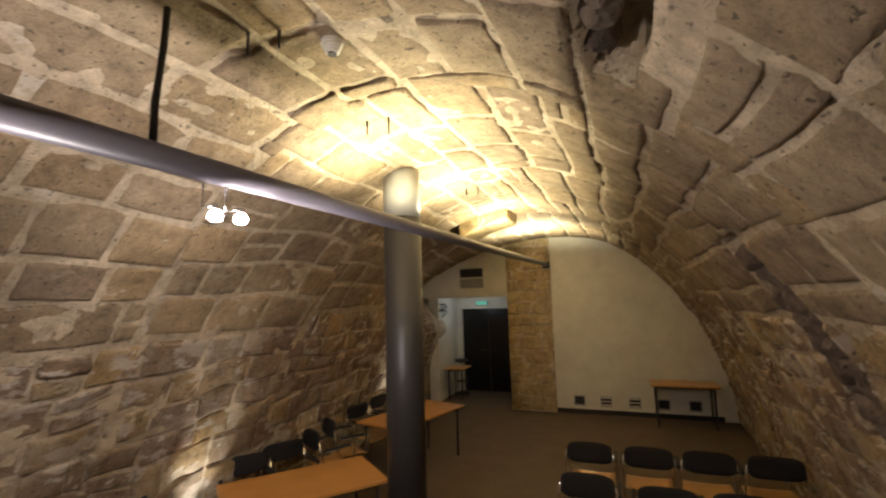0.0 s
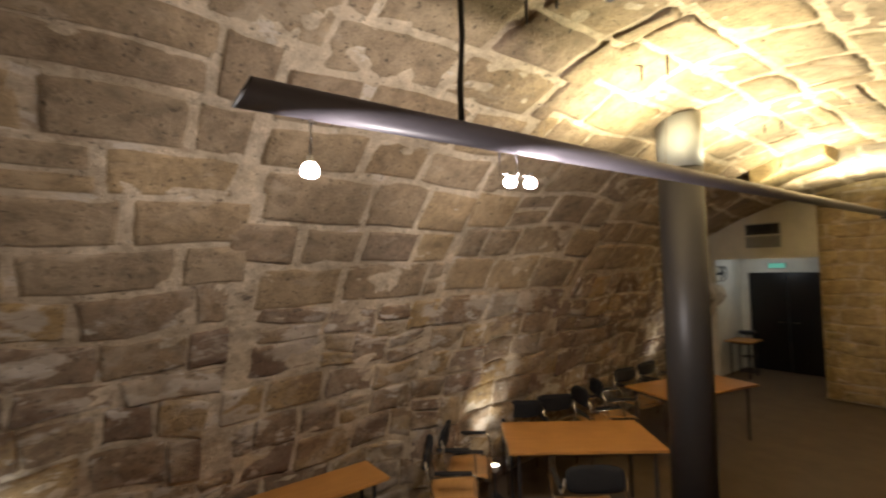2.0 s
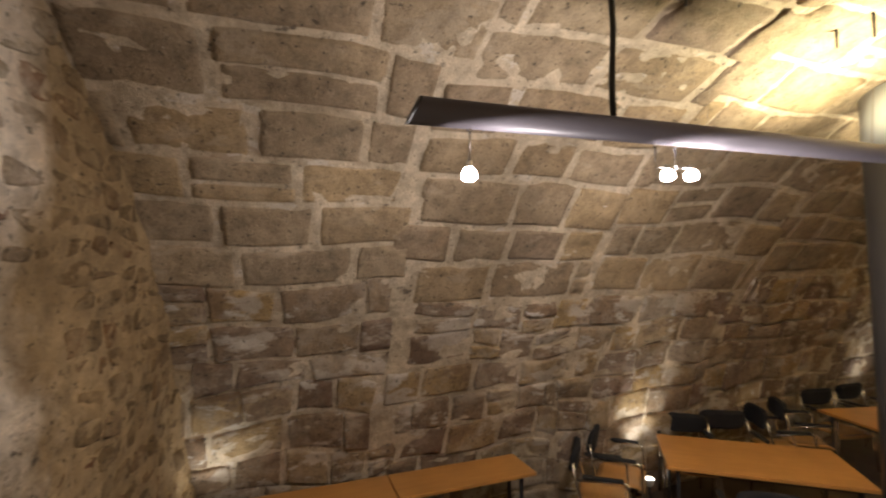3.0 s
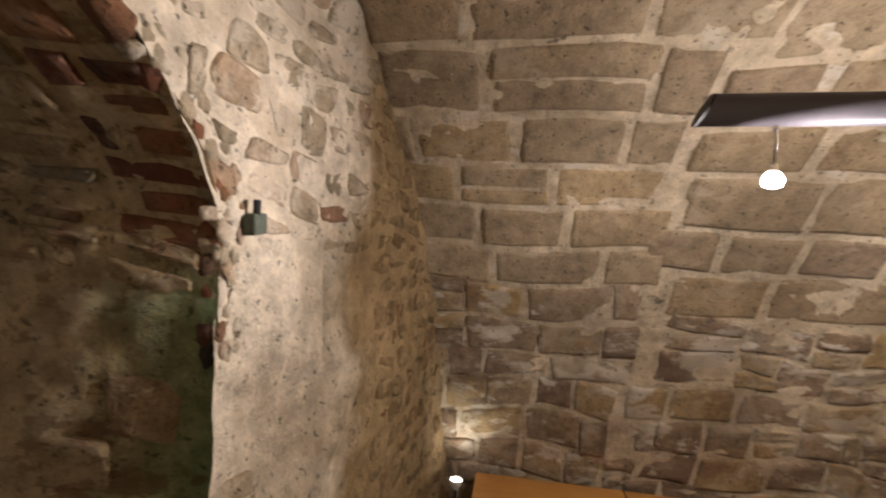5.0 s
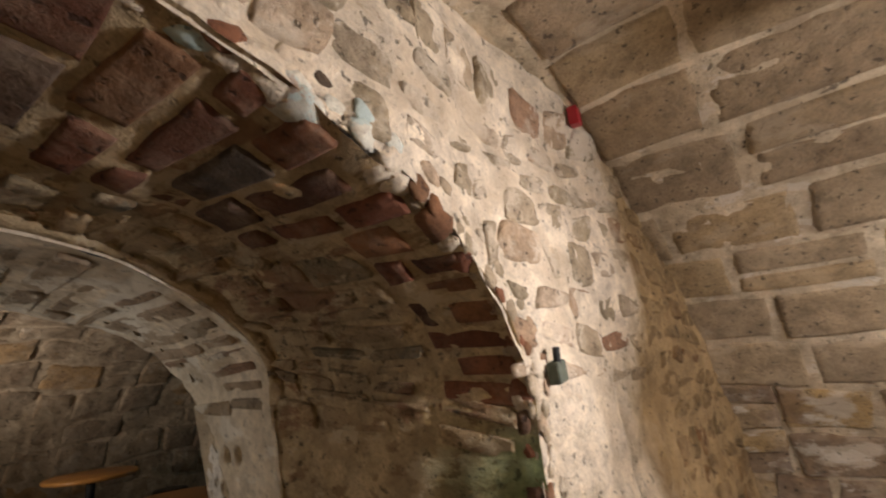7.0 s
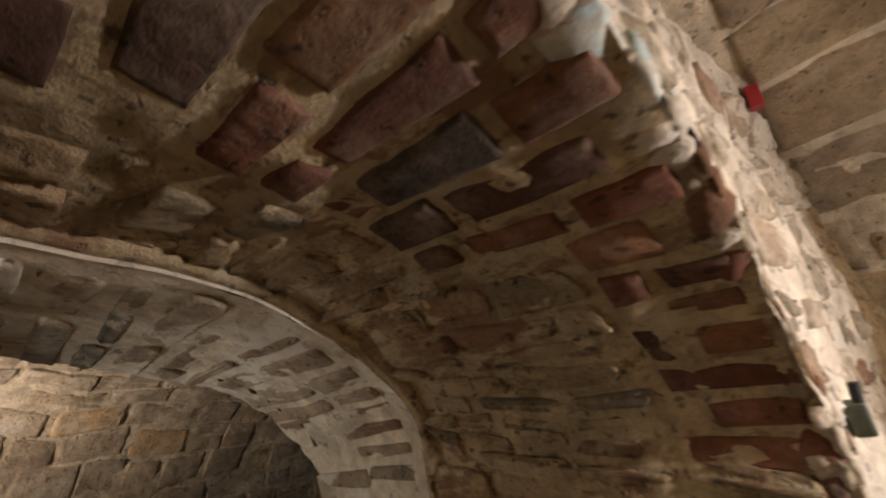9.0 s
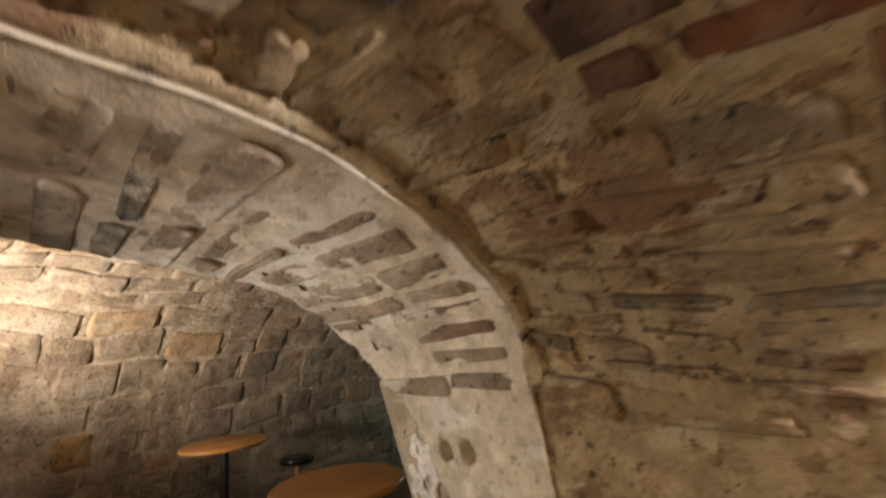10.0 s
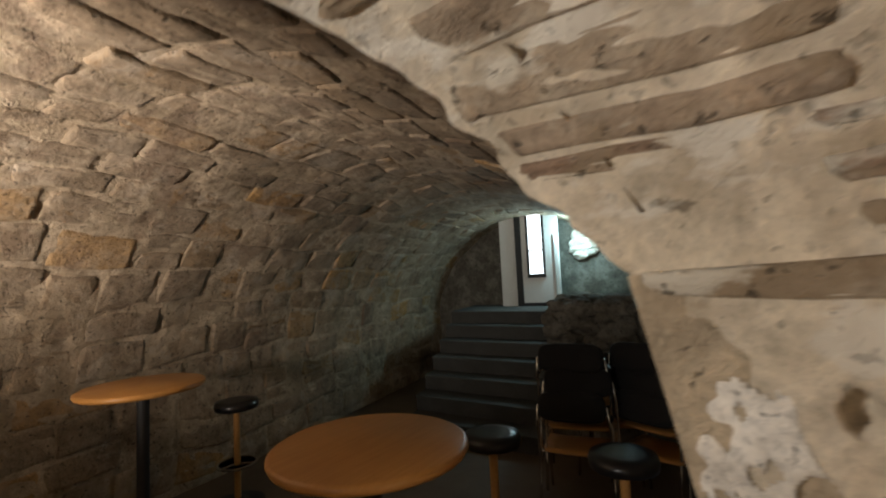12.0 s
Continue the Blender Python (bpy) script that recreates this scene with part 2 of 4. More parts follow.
M_FACE_REST = stone_material("pale_face_stone_rest", FACE_TONES, island=True, stain=(0.72, 0.65, 0.54), stain_amount=0.7, bump=0.9, blotch=(((0.42, 0.31, 0.2), 4.0, 0.63, 0.5), ((0.76, 0.69, 0.58), 5.0, 0.56, 0.75), ((0.12, 0.1, 0.075), 11.0, 0.68, 0.85)), bare_shade_from=-1.2)
M_FACE_MORTAR = stone_material("white_lime_mortar", [(0.0, (0.76, 0.69, 0.58)), (1.0, (0.76, 0.69, 0.58))], stain=(0.6, 0.5, 0.37), stain_amount=0.55, dark=0.75, bump=0.9, blotch=(((0.46, 0.34, 0.22), 4.0, 0.62, 0.5), ((0.3, 0.19, 0.11), 6.5, 0.68, 0.6), ((0.12, 0.1, 0.075), 11.0, 0.68, 0.85)), bare_shade_from=-1.2)
M_CYAN = stone_material("blue_tinted_mortar", [(0.0, (0.6, 0.65, 0.62)), (1.0, (0.68, 0.69, 0.64))], stain=(0.5, 0.42, 0.32), stain_amount=0.6, blotch=(((0.44, 0.58, 0.6), 9.0, 0.5, 0.8), ((0.4, 0.24, 0.16), 14.0, 0.62, 0.7)))
M_LIME_AND_LIT = stone_material("limewash_and_lit_patch", [(0.0, (0.86, 0.85, 0.82)), (1.0, (0.88, 0.87, 0.83))], stain=(0.66, 0.6, 0.5), stain_amount=0.3, bump=0.5)
M_CORE = stone_material("shade_darkened_core_rubble", [(0.0, (0.13, 0.1, 0.085)), (1.0, (0.22, 0.17, 0.14))], stain=(0.1, 0.08, 0.07), stain_amount=0.6, bump=0.9)
M_MORTAR = stone_material("lime_mortar", [(0.0, (0.57, 0.49, 0.37)), (1.0, (0.57, 0.49, 0.37))], stain=(0.44, 0.355, 0.25), stain_amount=0.55, dark=0.7, pits=0.55, bump=0.8, blotch=(((0.3, 0.215, 0.14), 2.2, 0.6, 0.5), ((0.62, 0.57, 0.49), 7.0, 0.6, 0.7), ((0.08, 0.06, 0.045), 9.0, 0.66, 0.8)))
M_MORTAR_BAR = stone_material("bar_mortar", [(0.0, (0.5, 0.42, 0.315)), (1.0, (0.5, 0.42, 0.315))], stain=(0.34, 0.27, 0.18), stain_amount=0.6, dark=0.65, bump=0.9, blotch=(((0.46, 0.4, 0.32), 3.6, 0.58, 0.6), ((0.18, 0.125, 0.085), 2.4, 0.57, 0.5), ((0.4, 0.25, 0.11), 2.9, 0.64, 0.5), ((0.09, 0.075, 0.055), 14.0, 0.68, 0.75)))
M_MORTAR_PASS = stone_material("passage_mortar", [(0.0, (0.56, 0.45, 0.285)), (1.0, (0.56, 0.45, 0.285))], algae=((-0.62, -0.28), (2.58, 2.4)), stain=(0.34, 0.25, 0.15), stain_amount=0.6, dark=0.6, bump=1.0, pits=0.55, blotch=(((0.24, 0.12, 0.065), 4.5, 0.59, 0.75), ((0.07, 0.068, 0.05), 6.0, 0.66, 0.9), ((0.58, 0.49, 0.34), 6.5, 0.57, 0.85), ((0.26, 0.17, 0.09), 15.0, 0.56, 0.7), ((0.07, 0.06, 0.045), 17.0, 0.67, 0.8)))
M_MORTAR_RING = stone_material("pale_ring_mortar", [(0.0, (0.72, 0.655, 0.54)), (1.0, (0.72, 0.655, 0.54))], pits=0.35, stain=(0.5, 0.42, 0.31), stain_amount=0.5, dark=0.75, blotch=(((0.42, 0.34, 0.24), 5.0, 0.58, 0.6), ((0.2, 0.165, 0.12), 8.0, 0.65, 0.8), ((0.8, 0.77, 0.69), 4.0, 0.55, 0.8)))
M_WHITE = plaster_material("white_plaster", (0.72, 0.69, 0.6))
M_FLOOR = plaster_material("floor_covering", (0.125, 0.09, 0.058), bump=0.2, patch=0.2, rough=0.7)
# unseen floors, made pale so they bounce light up to the soffit
M_BOUNCE_FLOOR = plaster_material("light_bouncing_paving", (0.34, 0.29, 0.22), bump=0.3, patch=0.25, rough=0.8)
M_STEEL = plaster_material("grey_painted_steel", (0.04, 0.038, 0.038), bump=0.03, patch=0.12, rough=0.45)
M_CHROME = material("chrome", (0.75, 0.75, 0.75), 0.18, 1.0)
M_BLACK = plaster_material("black_fabric", (0.012, 0.012, 0.013), bump=0.3, rough=0.9)
M_TABLE = wood_material("beech_laminate", (0.5, 0.235, 0.06), (0.58, 0.29, 0.085))
M_SEAT = wood_material("beech_ply", (0.52, 0.27, 0.08), (0.62, 0.34, 0.12))
M_ALU = plaster_material("grey_anodised_aluminium", (0.11, 0.1, 0.115), bump=0.02, patch=0.05, scale=8.0, rough=0.42)
M_RUBBER = material("black_rubber", (0.015, 0.015, 0.015), 0.6)
M_GLOW = glow_material("lamp_glow", (1.0, 0.87, 0.86), 60)
M_STEEL_LIT = plaster_material("lit_steel_grey", (0.36, 0.36, 0.32), bump=0.05, patch=0.06, rough=0.5)
M_GREYPAINT = plaster_material("grey_metal_paint", (0.38, 0.38, 0.35), bump=0.05, patch=0.1, rough=0.5)
M_GLOW_SMALL = glow_material("floor_spot_glow", (1.0, 0.95, 0.85), 12)
M_GREEN = glow_material("exit_sign_glow", (0.25, 0.8, 0.6), 0.45)
M_VINYL = material("black_vinyl", (0.012, 0.012, 0.013), 0.3)
M_RED = material("red_plastic", (0.3, 0.012, 0.02), 0.45)
M_HOLE_DARK = plaster_material("dark_hole_green_grey", (0.12, 0.14, 0.11), bump=0.2, patch=0.3)
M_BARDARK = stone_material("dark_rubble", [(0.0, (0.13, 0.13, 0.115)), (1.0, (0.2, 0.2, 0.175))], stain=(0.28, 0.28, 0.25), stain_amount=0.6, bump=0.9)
M_COOLWHITE = plaster_material("white_door_paint", (0.7, 0.7, 0.68), bump=0.05, patch=0.06, rough=0.5)
M_PANE = glow_material("frosted_pane_glow", (0.8, 0.95, 1.0), 1.3)
M_DOORWAY_DARK = wood_material("unlit_doorway_black", (0.004, 0.004, 0.004), (0.007, 0.007, 0.006))

# ---------------------------------------------------------------- mesh tools


def mesh_of(bm, name, mat, smooth=False):
    me = bpy.data.meshes.new(name)
    bm.normal_update()
    bm.to_mesh(me)
    bm.free()
    for mt in mat if isinstance(mat, (list, tuple)) else [mat]:
        me.materials.append(mt)
    if smooth:
        me.polygons.foreach_set("use_smooth", [True] * len(me.polygons))
    return me


def part(name, bm, mat, parent=None, label="", smooth=False):
    ob = new(name, mesh_of(bm, name, mat, smooth))
    ob.parent = parent
    return tagged(ob, label)


def box(bm, lo, hi, bevel=0.0, m=None):
    c = [(a + b) / 2 for a, b in zip(lo, hi)]
    s = [b - a for a, b in zip(lo, hi)]
    r = bmesh.ops.create_cube(bm, size=1, matrix=(m or Matrix()) @ Matrix.Translation(c) @ Matrix.Diagonal((*s, 1)))
    if bevel:
        es = list({e for v in r["verts"] for e in v.link_edges})
        bmesh.ops.bevel(bm, geom=es, offset=bevel, segments=2, affect="EDGES", profile=0.6)
    return bm


def rod(bm, a, b, r, seg=10, r2=None):
    a, b = Vector(a), Vector(b)
    m = Matrix.Translation((a + b) / 2) @ (b - a).to_track_quat("Z", "Y").to_matrix().to_4x4()
    bmesh.ops.create_cone(bm, cap_ends=True, segments=seg, radius1=r, radius2=r if r2 is None else r2, depth=(b - a).length, matrix=m)
    return bm


def tube(bm, pts, r, seg=8):
    """A bent tube along the given points."""
    pts = [Vector(p) for p in pts]
    rings = []
    for i, p in enumerate(pts):
        d = (pts[min(i + 1, len(pts) - 1)] - pts[max(i - 1, 0)]).normalized()
        side = d.cross(Vector((0, 0, 1)) if abs(d.z) < 0.95 else Vector((1, 0, 0))).normalized()
        up = side.cross(d)
        rings.append([bm.verts.new(p + r * (math.cos(k * math.tau / seg) * side + math.sin(k * math.tau / seg) * up)) for k in range(seg)])
    for a, b in zip(rings, rings[1:]):
        for k in range(seg):
            bm.faces.new((a[k], a[(k + 1) % seg], b[(k + 1) % seg], b[k]))
    bm.faces.new(rings[0][::-1])
    bm.faces.new(rings[-1])
    return bm


def lathe(bm, prof, seg=40, at=(0, 0, 0)):
    rings = [[bm.verts.new((at[0] + r * math.cos(k * math.tau / seg), at[1] + r * math.sin(k * math.tau / seg), at[2] + z)) for k in range(seg)] for r, z in prof]
    for a, b in zip(rings, rings[1:]):
        for k in range(seg):
            bm.faces.new((a[k], a[(k + 1) % seg], b[(k + 1) % seg], b[k]))
    bm.faces.new(rings[0][::-1])
    bm.faces.new(rings[-1])
    return bm


def sheet(bm, fn, us, vs):
    g = [[bm.verts.new(fn(u, v)) for v in vs] for u in us]
    for a in range(len(us) - 1):
        for b in range(len(vs) - 1):
            bm.faces.new((g[a][b], g[a + 1][b], g[a + 1][b + 1], g[a][b + 1]))
    return bm


def rough_sheet(bm, fn, nrm, us, vs, amp, freq):
    """A sheet whose mortar swells and sinks, so that it laps over the stones unevenly."""
    def bumpy(u, v):
        p = Vector(fn(u, v))
        k = noise.noise(p * freq) + 0.5 * noise.noise(p * freq * 2.3)
        return p + Vector(nrm(u, v)) * (amp * k)
    return sheet(bm, bumpy, us, vs)


def steps(a, b, n):
    return [a + (b - a) * k / n for k in range(n + 1)]


def thing(name, label, category, group="", kind="", at=None):
    ob = new(name)
    ob.empty_display_size = 0.1
    if at is not None:
        ob.matrix_world = at
    return tagged(ob, label, category, group, kind)


def stone_verts(fn, nrm, u0, u1, v0, v1, proud, rng, rough=0.012, wob=0.02, nu=3, nv=3, rnd=0.3):
    """One uneven block on a curved face: corners wobble, edges round off, the face undulates. Returns points and faces."""
    pts, faces = [], []
    j = lambda s: rng.uniform(-s, s)
    cu = [(u0 + j(wob), v0 + j(wob)), (u1 + j(wob), v0 + j(wob)), (u1 + j(wob), v1 + j(wob)), (u0 + j(wob), v1 + j(wob))]
    tilt_u, tilt_v = j(rough), j(rough)

    def place(s, t, h):
        x, y = 2 * s - 1, 2 * t - 1
        s += rnd * (x * math.sqrt(max(0.0, 1 - y * y / 2)) - x) / 2
        t += rnd * (y * math.sqrt(max(0.0, 1 - x * x / 2)) - y) / 2
        a = [(1 - s) * (1 - t), s * (1 - t), s * t, (1 - s) * t]
        u, v = sum(w * p[0] for w, p in zip(a, cu)), sum(w * p[1] for w, p in zip(a, cu))
        return Vector(fn(u, v)) + h * Vector(nrm(u, v))

    ss = [0.0, 0.025, 0.07] + [0.07 + 0.86 * k / nu + j(0.05) for k in range(1, nu)] + [0.93, 0.975, 1.0]
    ts = [0.0, 0.04, 0.12] + [0.12 + 0.76 * k / nv + j(0.06) for k in range(1, nv)] + [0.88, 0.96, 1.0]
    for a, s in enumerate(ss):
        for b, t in enumerate(ts):
            rim = a in (0, len(ss) - 1) or b in (0, len(ts) - 1)
            corner = a in (0, len(ss) - 1) and b in (0, len(ts) - 1)
            s2, t2 = s, t
            if corner:
                s2, t2 = 0.5 + (s - 0.5) * 0.93, 0.5 + (t - 0.5) * 0.88
            h = -0.012 if rim else proud + tilt_u * (2 * s - 1) + tilt_v * (2 * t - 1) + j(rough)
            if not rim and (a in (1, len(ss) - 2) or b in (1, len(ts) - 2)):
                h = 0.8 * h - 0.001
            if rim:
                s2, t2 = s2 + j(0.025), t2 + j(0.035)
            pts.append(place(s2, t2, h))
    n = len(ts)
    for a in range(len(ss) - 1):
        for b in range(n - 1):
            faces.append((a * n + b, (a + 1) * n + b, (a + 1) * n + b + 1, a * n + b + 1))
    return pts, faces


def masonry(owner, rest_name, fn, nrm, rows, near, mats, seed, length=(0.3, 0.6), gap=0.03, proud=0.012, rough=0.01, name="stone", flip=False, limit=300, skip=None, wob=0.012, bend=0.06, least=0.09, rnd=0.06):
    """Courses of blocks over a face fn(u, v): rows of (v0, v1, u0, u1). Blocks for which near(u, v) holds become parts of owner."""
    rng = random.Random(seed)
    flat, flat_nrm = fn, nrm
    sway = lambda u, v: v + bend * noise.noise(Vector((u * 1.3, v * 1.1, seed)))
    fn = lambda u, v: flat(u, sway(u, v))
    nrm = lambda u, v: flat_nrm(u, sway(u, v))
    singles, P, F = 0, [], []
    for v0, v1, ua, ub in rows:
        u = ua - rng.uniform(0, length[0])
        while u < ub:
            w = rng.uniform(*length)
            a, b = max(u, ua), min(u + w, ub)
            u += w
            if b - a < least or (skip and skip((a + b) / 2, (v0 + v1) / 2)):
                continue
            g = gap * rng.uniform(0.6, 1.5) / 2
            split = [(v0, v1)]
            if rng.random() < 0.1 and v1 - v0 > 0.24:
                mv = v0 + (v1 - v0) * rng.uniform(0.4, 0.6)
                split = [(v0, mv), (mv, v1)]
            for c, d in split:
                pts, faces = stone_verts(fn, nrm, a + g, b - g, c + g, d - g, proud + rng.uniform(-0.008, 0.012), rng, rough, wob, rnd=rnd)
                if flip:
                    faces = [f[::-1] for f in faces]
                if near(a, c) and singles < limit:
                    singles += 1
                    me = bpy.data.meshes.new(name)
                    me.from_pydata(pts, [], faces)
                    me.materials.append(mats[0])
                    me.polygons.foreach_set("use_smooth", [True] * len(me.polygons))
                    new(name, me).parent = owner
                else:
                    o = len(P)
                    P += pts
                    F += [tuple(i + o for i in f) for f in faces]
    if P:
        me = bpy.data.meshes.new(rest_name)
        me.from_pydata(P, [], F)
        me.materials.append(mats[1])
        me.polygons.foreach_set("use_smooth", [True] * len(me.polygons))
        ob = new(rest_name, me)
        ob.parent = owner
        tagged(ob, kind="stuff")


# ---------------------------------------------------------------- plan (metres): c across, l along the hall, z up
HC, HZ, HA, HB = -0.65, -0.47, 2.8, 4.1        # hall vault: an ellipse
FAR = 10.45                                     # far wall of the hall
FL2 = 0.80                                      # floor of the passage and the bar
P0, P1 = -0.40, -1.955                          # passage: hall end, bar end
BL, BZ, BA, BB = -3.80, 1.70, 1.87, 1.72        # bar vault, runs along c


def end_l(c):
    """Face of the slightly skew end wall of the hall."""
    return P0 - 0.12 * (c + 0.6) if c < -0.6 else P0


def hall_pt(th):
    return HC + HA * math.cos(th), HZ + HB * math.sin(th)


TH0 = math.asin(-HZ / HB)
_tab = [(th, hall_pt(th)) for th in steps(TH0, math.pi - TH0, 400)]
_len = [0.0]
for (_, p), (_, q) in zip(_tab, _tab[1:]):
    _len.append(_len[-1] + math.dist(p, q))
HGIRTH = _len[-1]


def hall_th(s):
    k = min(max(int(np.searchsorted(_len, s)), 1), len(_len) - 1)
    f = (s - _len[k - 1]) / (_len[k] - _len[k - 1])
    return _tab[k - 1][0] + f * (_tab[k][0] - _tab[k - 1][0])


def wavy(p, s=0.02):
    return noise.noise(Vector(p) * 1.3) * s + noise.noise(Vector(p) * 3.3) * s * 0.25


def widen(c, l, z=0.0):
    """The left flank swings out towards the far wall, most of all its shoulder."""
    far = min(1.0, max(0.0, (l - 6.0) / 4.0))
    if c >= HC:
        return 1 + 0.07 * far
    k = min(1.0, max(0.0, (z - 1.6) / 1.2))
    return 1 + 0.2 * min(1.0, max(0.0, (l - 4.5) / 5.5)) + 0.6 * far * k * k * (3 - 2 * k)


def missing(c, l, z):
    """Depth of the gaps where stones have fallen from the vault."""
    j = 0.05 * noise.noise(Vector((c * 5, l * 5, z * 5)))
    if c > 1.08 and 1.55 < z < 2.72 and abs(l - 3.92 - j) < 0.19:
        return 0.34
    if 0.40 < c + j < 0.60 and 1.5 < l < 2.55:
        return 0.22
    return 0.0


def hall_fn(l, s):
    c, z = hall_pt(hall_th(s))
    c = HC + (c - HC) * widen(c, l, z)
    n = hall_nrm(l, s)
    w = wavy((c, l, z), 0.035) - missing(c, l, z)
    return c + n[0] * w, l, z + n[2] * w


def hall_nrm(l, s):
    th = hall_th(s)
    n = Vector((-math.cos(th) / HA, 0, -math.sin(th) / HB))
    n.normalize()
    return n


# hall floor
bm = bmesh.new()
box(bm, (HC - 3.9, -1.2, -0.2), (HC + 3.2, FAR + 6, 0))
part("floor_hall", bm, M_FLOOR)
tagged(bpy.data.objects["floor_hall"], "smooth brown floor covering of the vaulted hall", "floor", kind="structure")

# hall vault: mortar bed
bm = bmesh.new()
rough_sheet(bm, hall_fn, hall_nrm, steps(-0.9, 3.6, 110) + steps(3.63, 4.25, 22) + steps(4.3, FAR + 0.6, 80), steps(0, HGIRTH, 260), 0.014, 7.0)
vault = part("vault_hall", bm, M_MORTAR, smooth=True)
tagged(vault, "barrel vault of rough sandstone blocks with wide lime joints", "stone vault", kind="structure")
so = vault.modifiers.new("thick", "SOLIDIFY")
so.thickness, so.offset = 0.35, 1


def vault_top(c, l=0.0):
    t = (c - HC) / HA / widen(c, l)
    return HZ + HB * math.sqrt(max(0.0, 1 - t * t))


def wall_prism(name, poly, l0, l1, mat, label, category="wall"):
    """A wall of an outline in (c, z), from l0 to l1."""
    bm = bmesh.new()
    a = [bm.verts.new((c, l0, z)) for c, z in poly]
    b = [bm.verts.new((c, l1, z)) for c, z in poly]
    bm.faces.new(a)
    bm.faces.new(b[::-1])
    for k in range(len(poly)):
        bm.faces.new((a[k], b[k], b[(k + 1) % len(poly)], a[(k + 1) % len(poly)]))
    bmesh.ops.recalc_face_normals(bm, faces=bm.faces)
    return tagged(part(name, bm, mat), label, category, kind="structure")


PIL0, PIL1, HEAD = -1.83, -0.89, 2.40
arc = lambda a, b, n=24: [(c, max(vault_top(c, FAR), 0.0) + 0.15) for c in steps(a, b, n)]
wall_prism("wall_far_right", [(PIL1, 0), (HC + HA + 0.22, 0)] + arc(HC + HA + 0.22, PIL1, 60), FAR + 0.06, FAR + 0.36, M_WHITE, "plain off-white plastered end wall under the vault")
wall_prism("wall_far_left", [(-4.6, HEAD), (PIL0, HEAD), (PIL0, 3.9), (-4.6, 3.9)], FAR + 0.02, FAR + 0.32, M_WHITE, "off-white plastered wall above the doorway recess")
# doorway recess behind it
for nm, lo, hi in (("wall_recess_left", (-3.85, FAR + 0.32, 0), (-3.6, 12.3, HEAD)), ("wall_recess_right", (PIL0, FAR + 0.36, 0), (PIL0 + 0.2, 12.3, HEAD)), ("ceiling_recess", (-3.85, FAR + 0.32, HEAD), (PIL0 + 0.2, 12.5, HEAD + 0.15)),
                   ("wall_recess_back_a", (-3.85, 12.1, 0), (-3.46, 12.3, HEAD)), ("wall_recess_back_b", (-3.46, 12.1, 2.1), (PIL0, 12.3, HEAD)), ("wall_recess_back_c", (-2.05, 12.1, 0), (PIL0, 12.3, 2.1))):
    tagged(part(nm, box(bmesh.new(), lo, hi), M_WHITE), "white plastered wall of the doorway recess", "ceiling" if "ceil" in nm else "wall", kind="structure")

# stone pillar of the far wall: blocks on a core
bm = bmesh.new()
box(bm, (PIL0, FAR, 0), (PIL1, FAR + 0.38, vault_top(-1.2) + 0.2))
pillar = tagged(part("wall_far_pillar", bm, M_MORTAR), "pier of squared yellowish sandstone in the far wall", "stone pier", kind="structure")

# end wall of the hall with the arched passage
PSTEP = -1.34                                   # joint between the two rings of the passage
JAMB, ARCH = 1.6, 2.9                           # lengths along the passage's outline
BTOP = BZ + BB
# l, middle c, half width, spring height, rise, lean of the jamb
KNOTS = [(P0, 0.50, 1.20, 2.35, 0.71, 0.02), (PSTEP, 0.50, 1.00, 2.50, 0.50, 0.10), (PSTEP - 0.001, 0.50, 0.985, 2.48, 0.485, 0.11), (P1, 0.46, 0.97, 2.46, 0.50, 0.13)]


def knot(l):
    for a, b in zip(KNOTS, KNOTS[1:]):
        if l >= b[0]:
            f = min(1.0, max(0.0, (a[0] - l) / (a[0] - b[0])))
            return [x + f * (y - x) for x, y in zip(a[1:], b[1:])]
    return KNOTS[-1][1:]


def pass_pt(l, s):
    """Along the passage's outline, from the foot of the jamb at low c over the arch to the other foot."""
    cc, a, sz, b, lean = knot(l)
    if s < JAMB:
        z = FL2 + (sz - FL2) * s / JAMB
        return cc - a - lean * (sz - z), z, (1.0, 0.0)
    if s > JAMB + ARCH:
        z = sz - (sz - FL2) * (s - JAMB - ARCH) / JAMB
        return cc + a + lean * (sz - z), z, (-1.0, 0.0)
    th = math.pi * (1 - (s - JAMB) / ARCH)
    n = Vector((-math.cos(th) / a, -math.sin(th) / b)).normalized()
    return cc + a * math.cos(th), sz + b * math.sin(th), (n.x, n.y)


def pass_fn(l, s):
    c, z, n = pass_pt(l, s)
    w = wavy((c * 1.7, l * 1.7, z * 1.7), 0.03)
    return c + n[0] * w, l, z + n[1] * w


def pass_nrm(l, s):
    n = pass_pt(l, s)[2]
    return Vector((n[0], 0, n[1]))


G = 2 * JAMB + ARCH
passage = tagged(part("wall_passage", rough_sheet(bmesh.new(), pass_fn, pass_nrm, steps(P0 + 0.012, PSTEP, 44), steps(0, G, 240), 0.01, 11.0), M_MORTAR_PASS, smooth=True), "low arched passage of rubble and brick through a thick wall", "stone arch", kind="structure")
NZ0, NB = 2.15, BTOP - 2.15                      # spring and rise of the bar vault's near side


def ring_end(s):
    """Where the passage's outline runs out into the bar vault."""
    z = pass_pt(P1, s)[1]
    if s < JAMB or s > JAMB + ARCH:
        return P1 + 0.2 * (KNOTS[-1][3] - z)
    jag = 0.03 * noise.noise(Vector((s * 13, 0, 2)))
    return max(P1 - 0.95 * (z - KNOTS[-1][3]), BL + BA * math.sqrt(max(0.0, 1 - ((z - NZ0) / NB) ** 2)) - 0.05) + jag


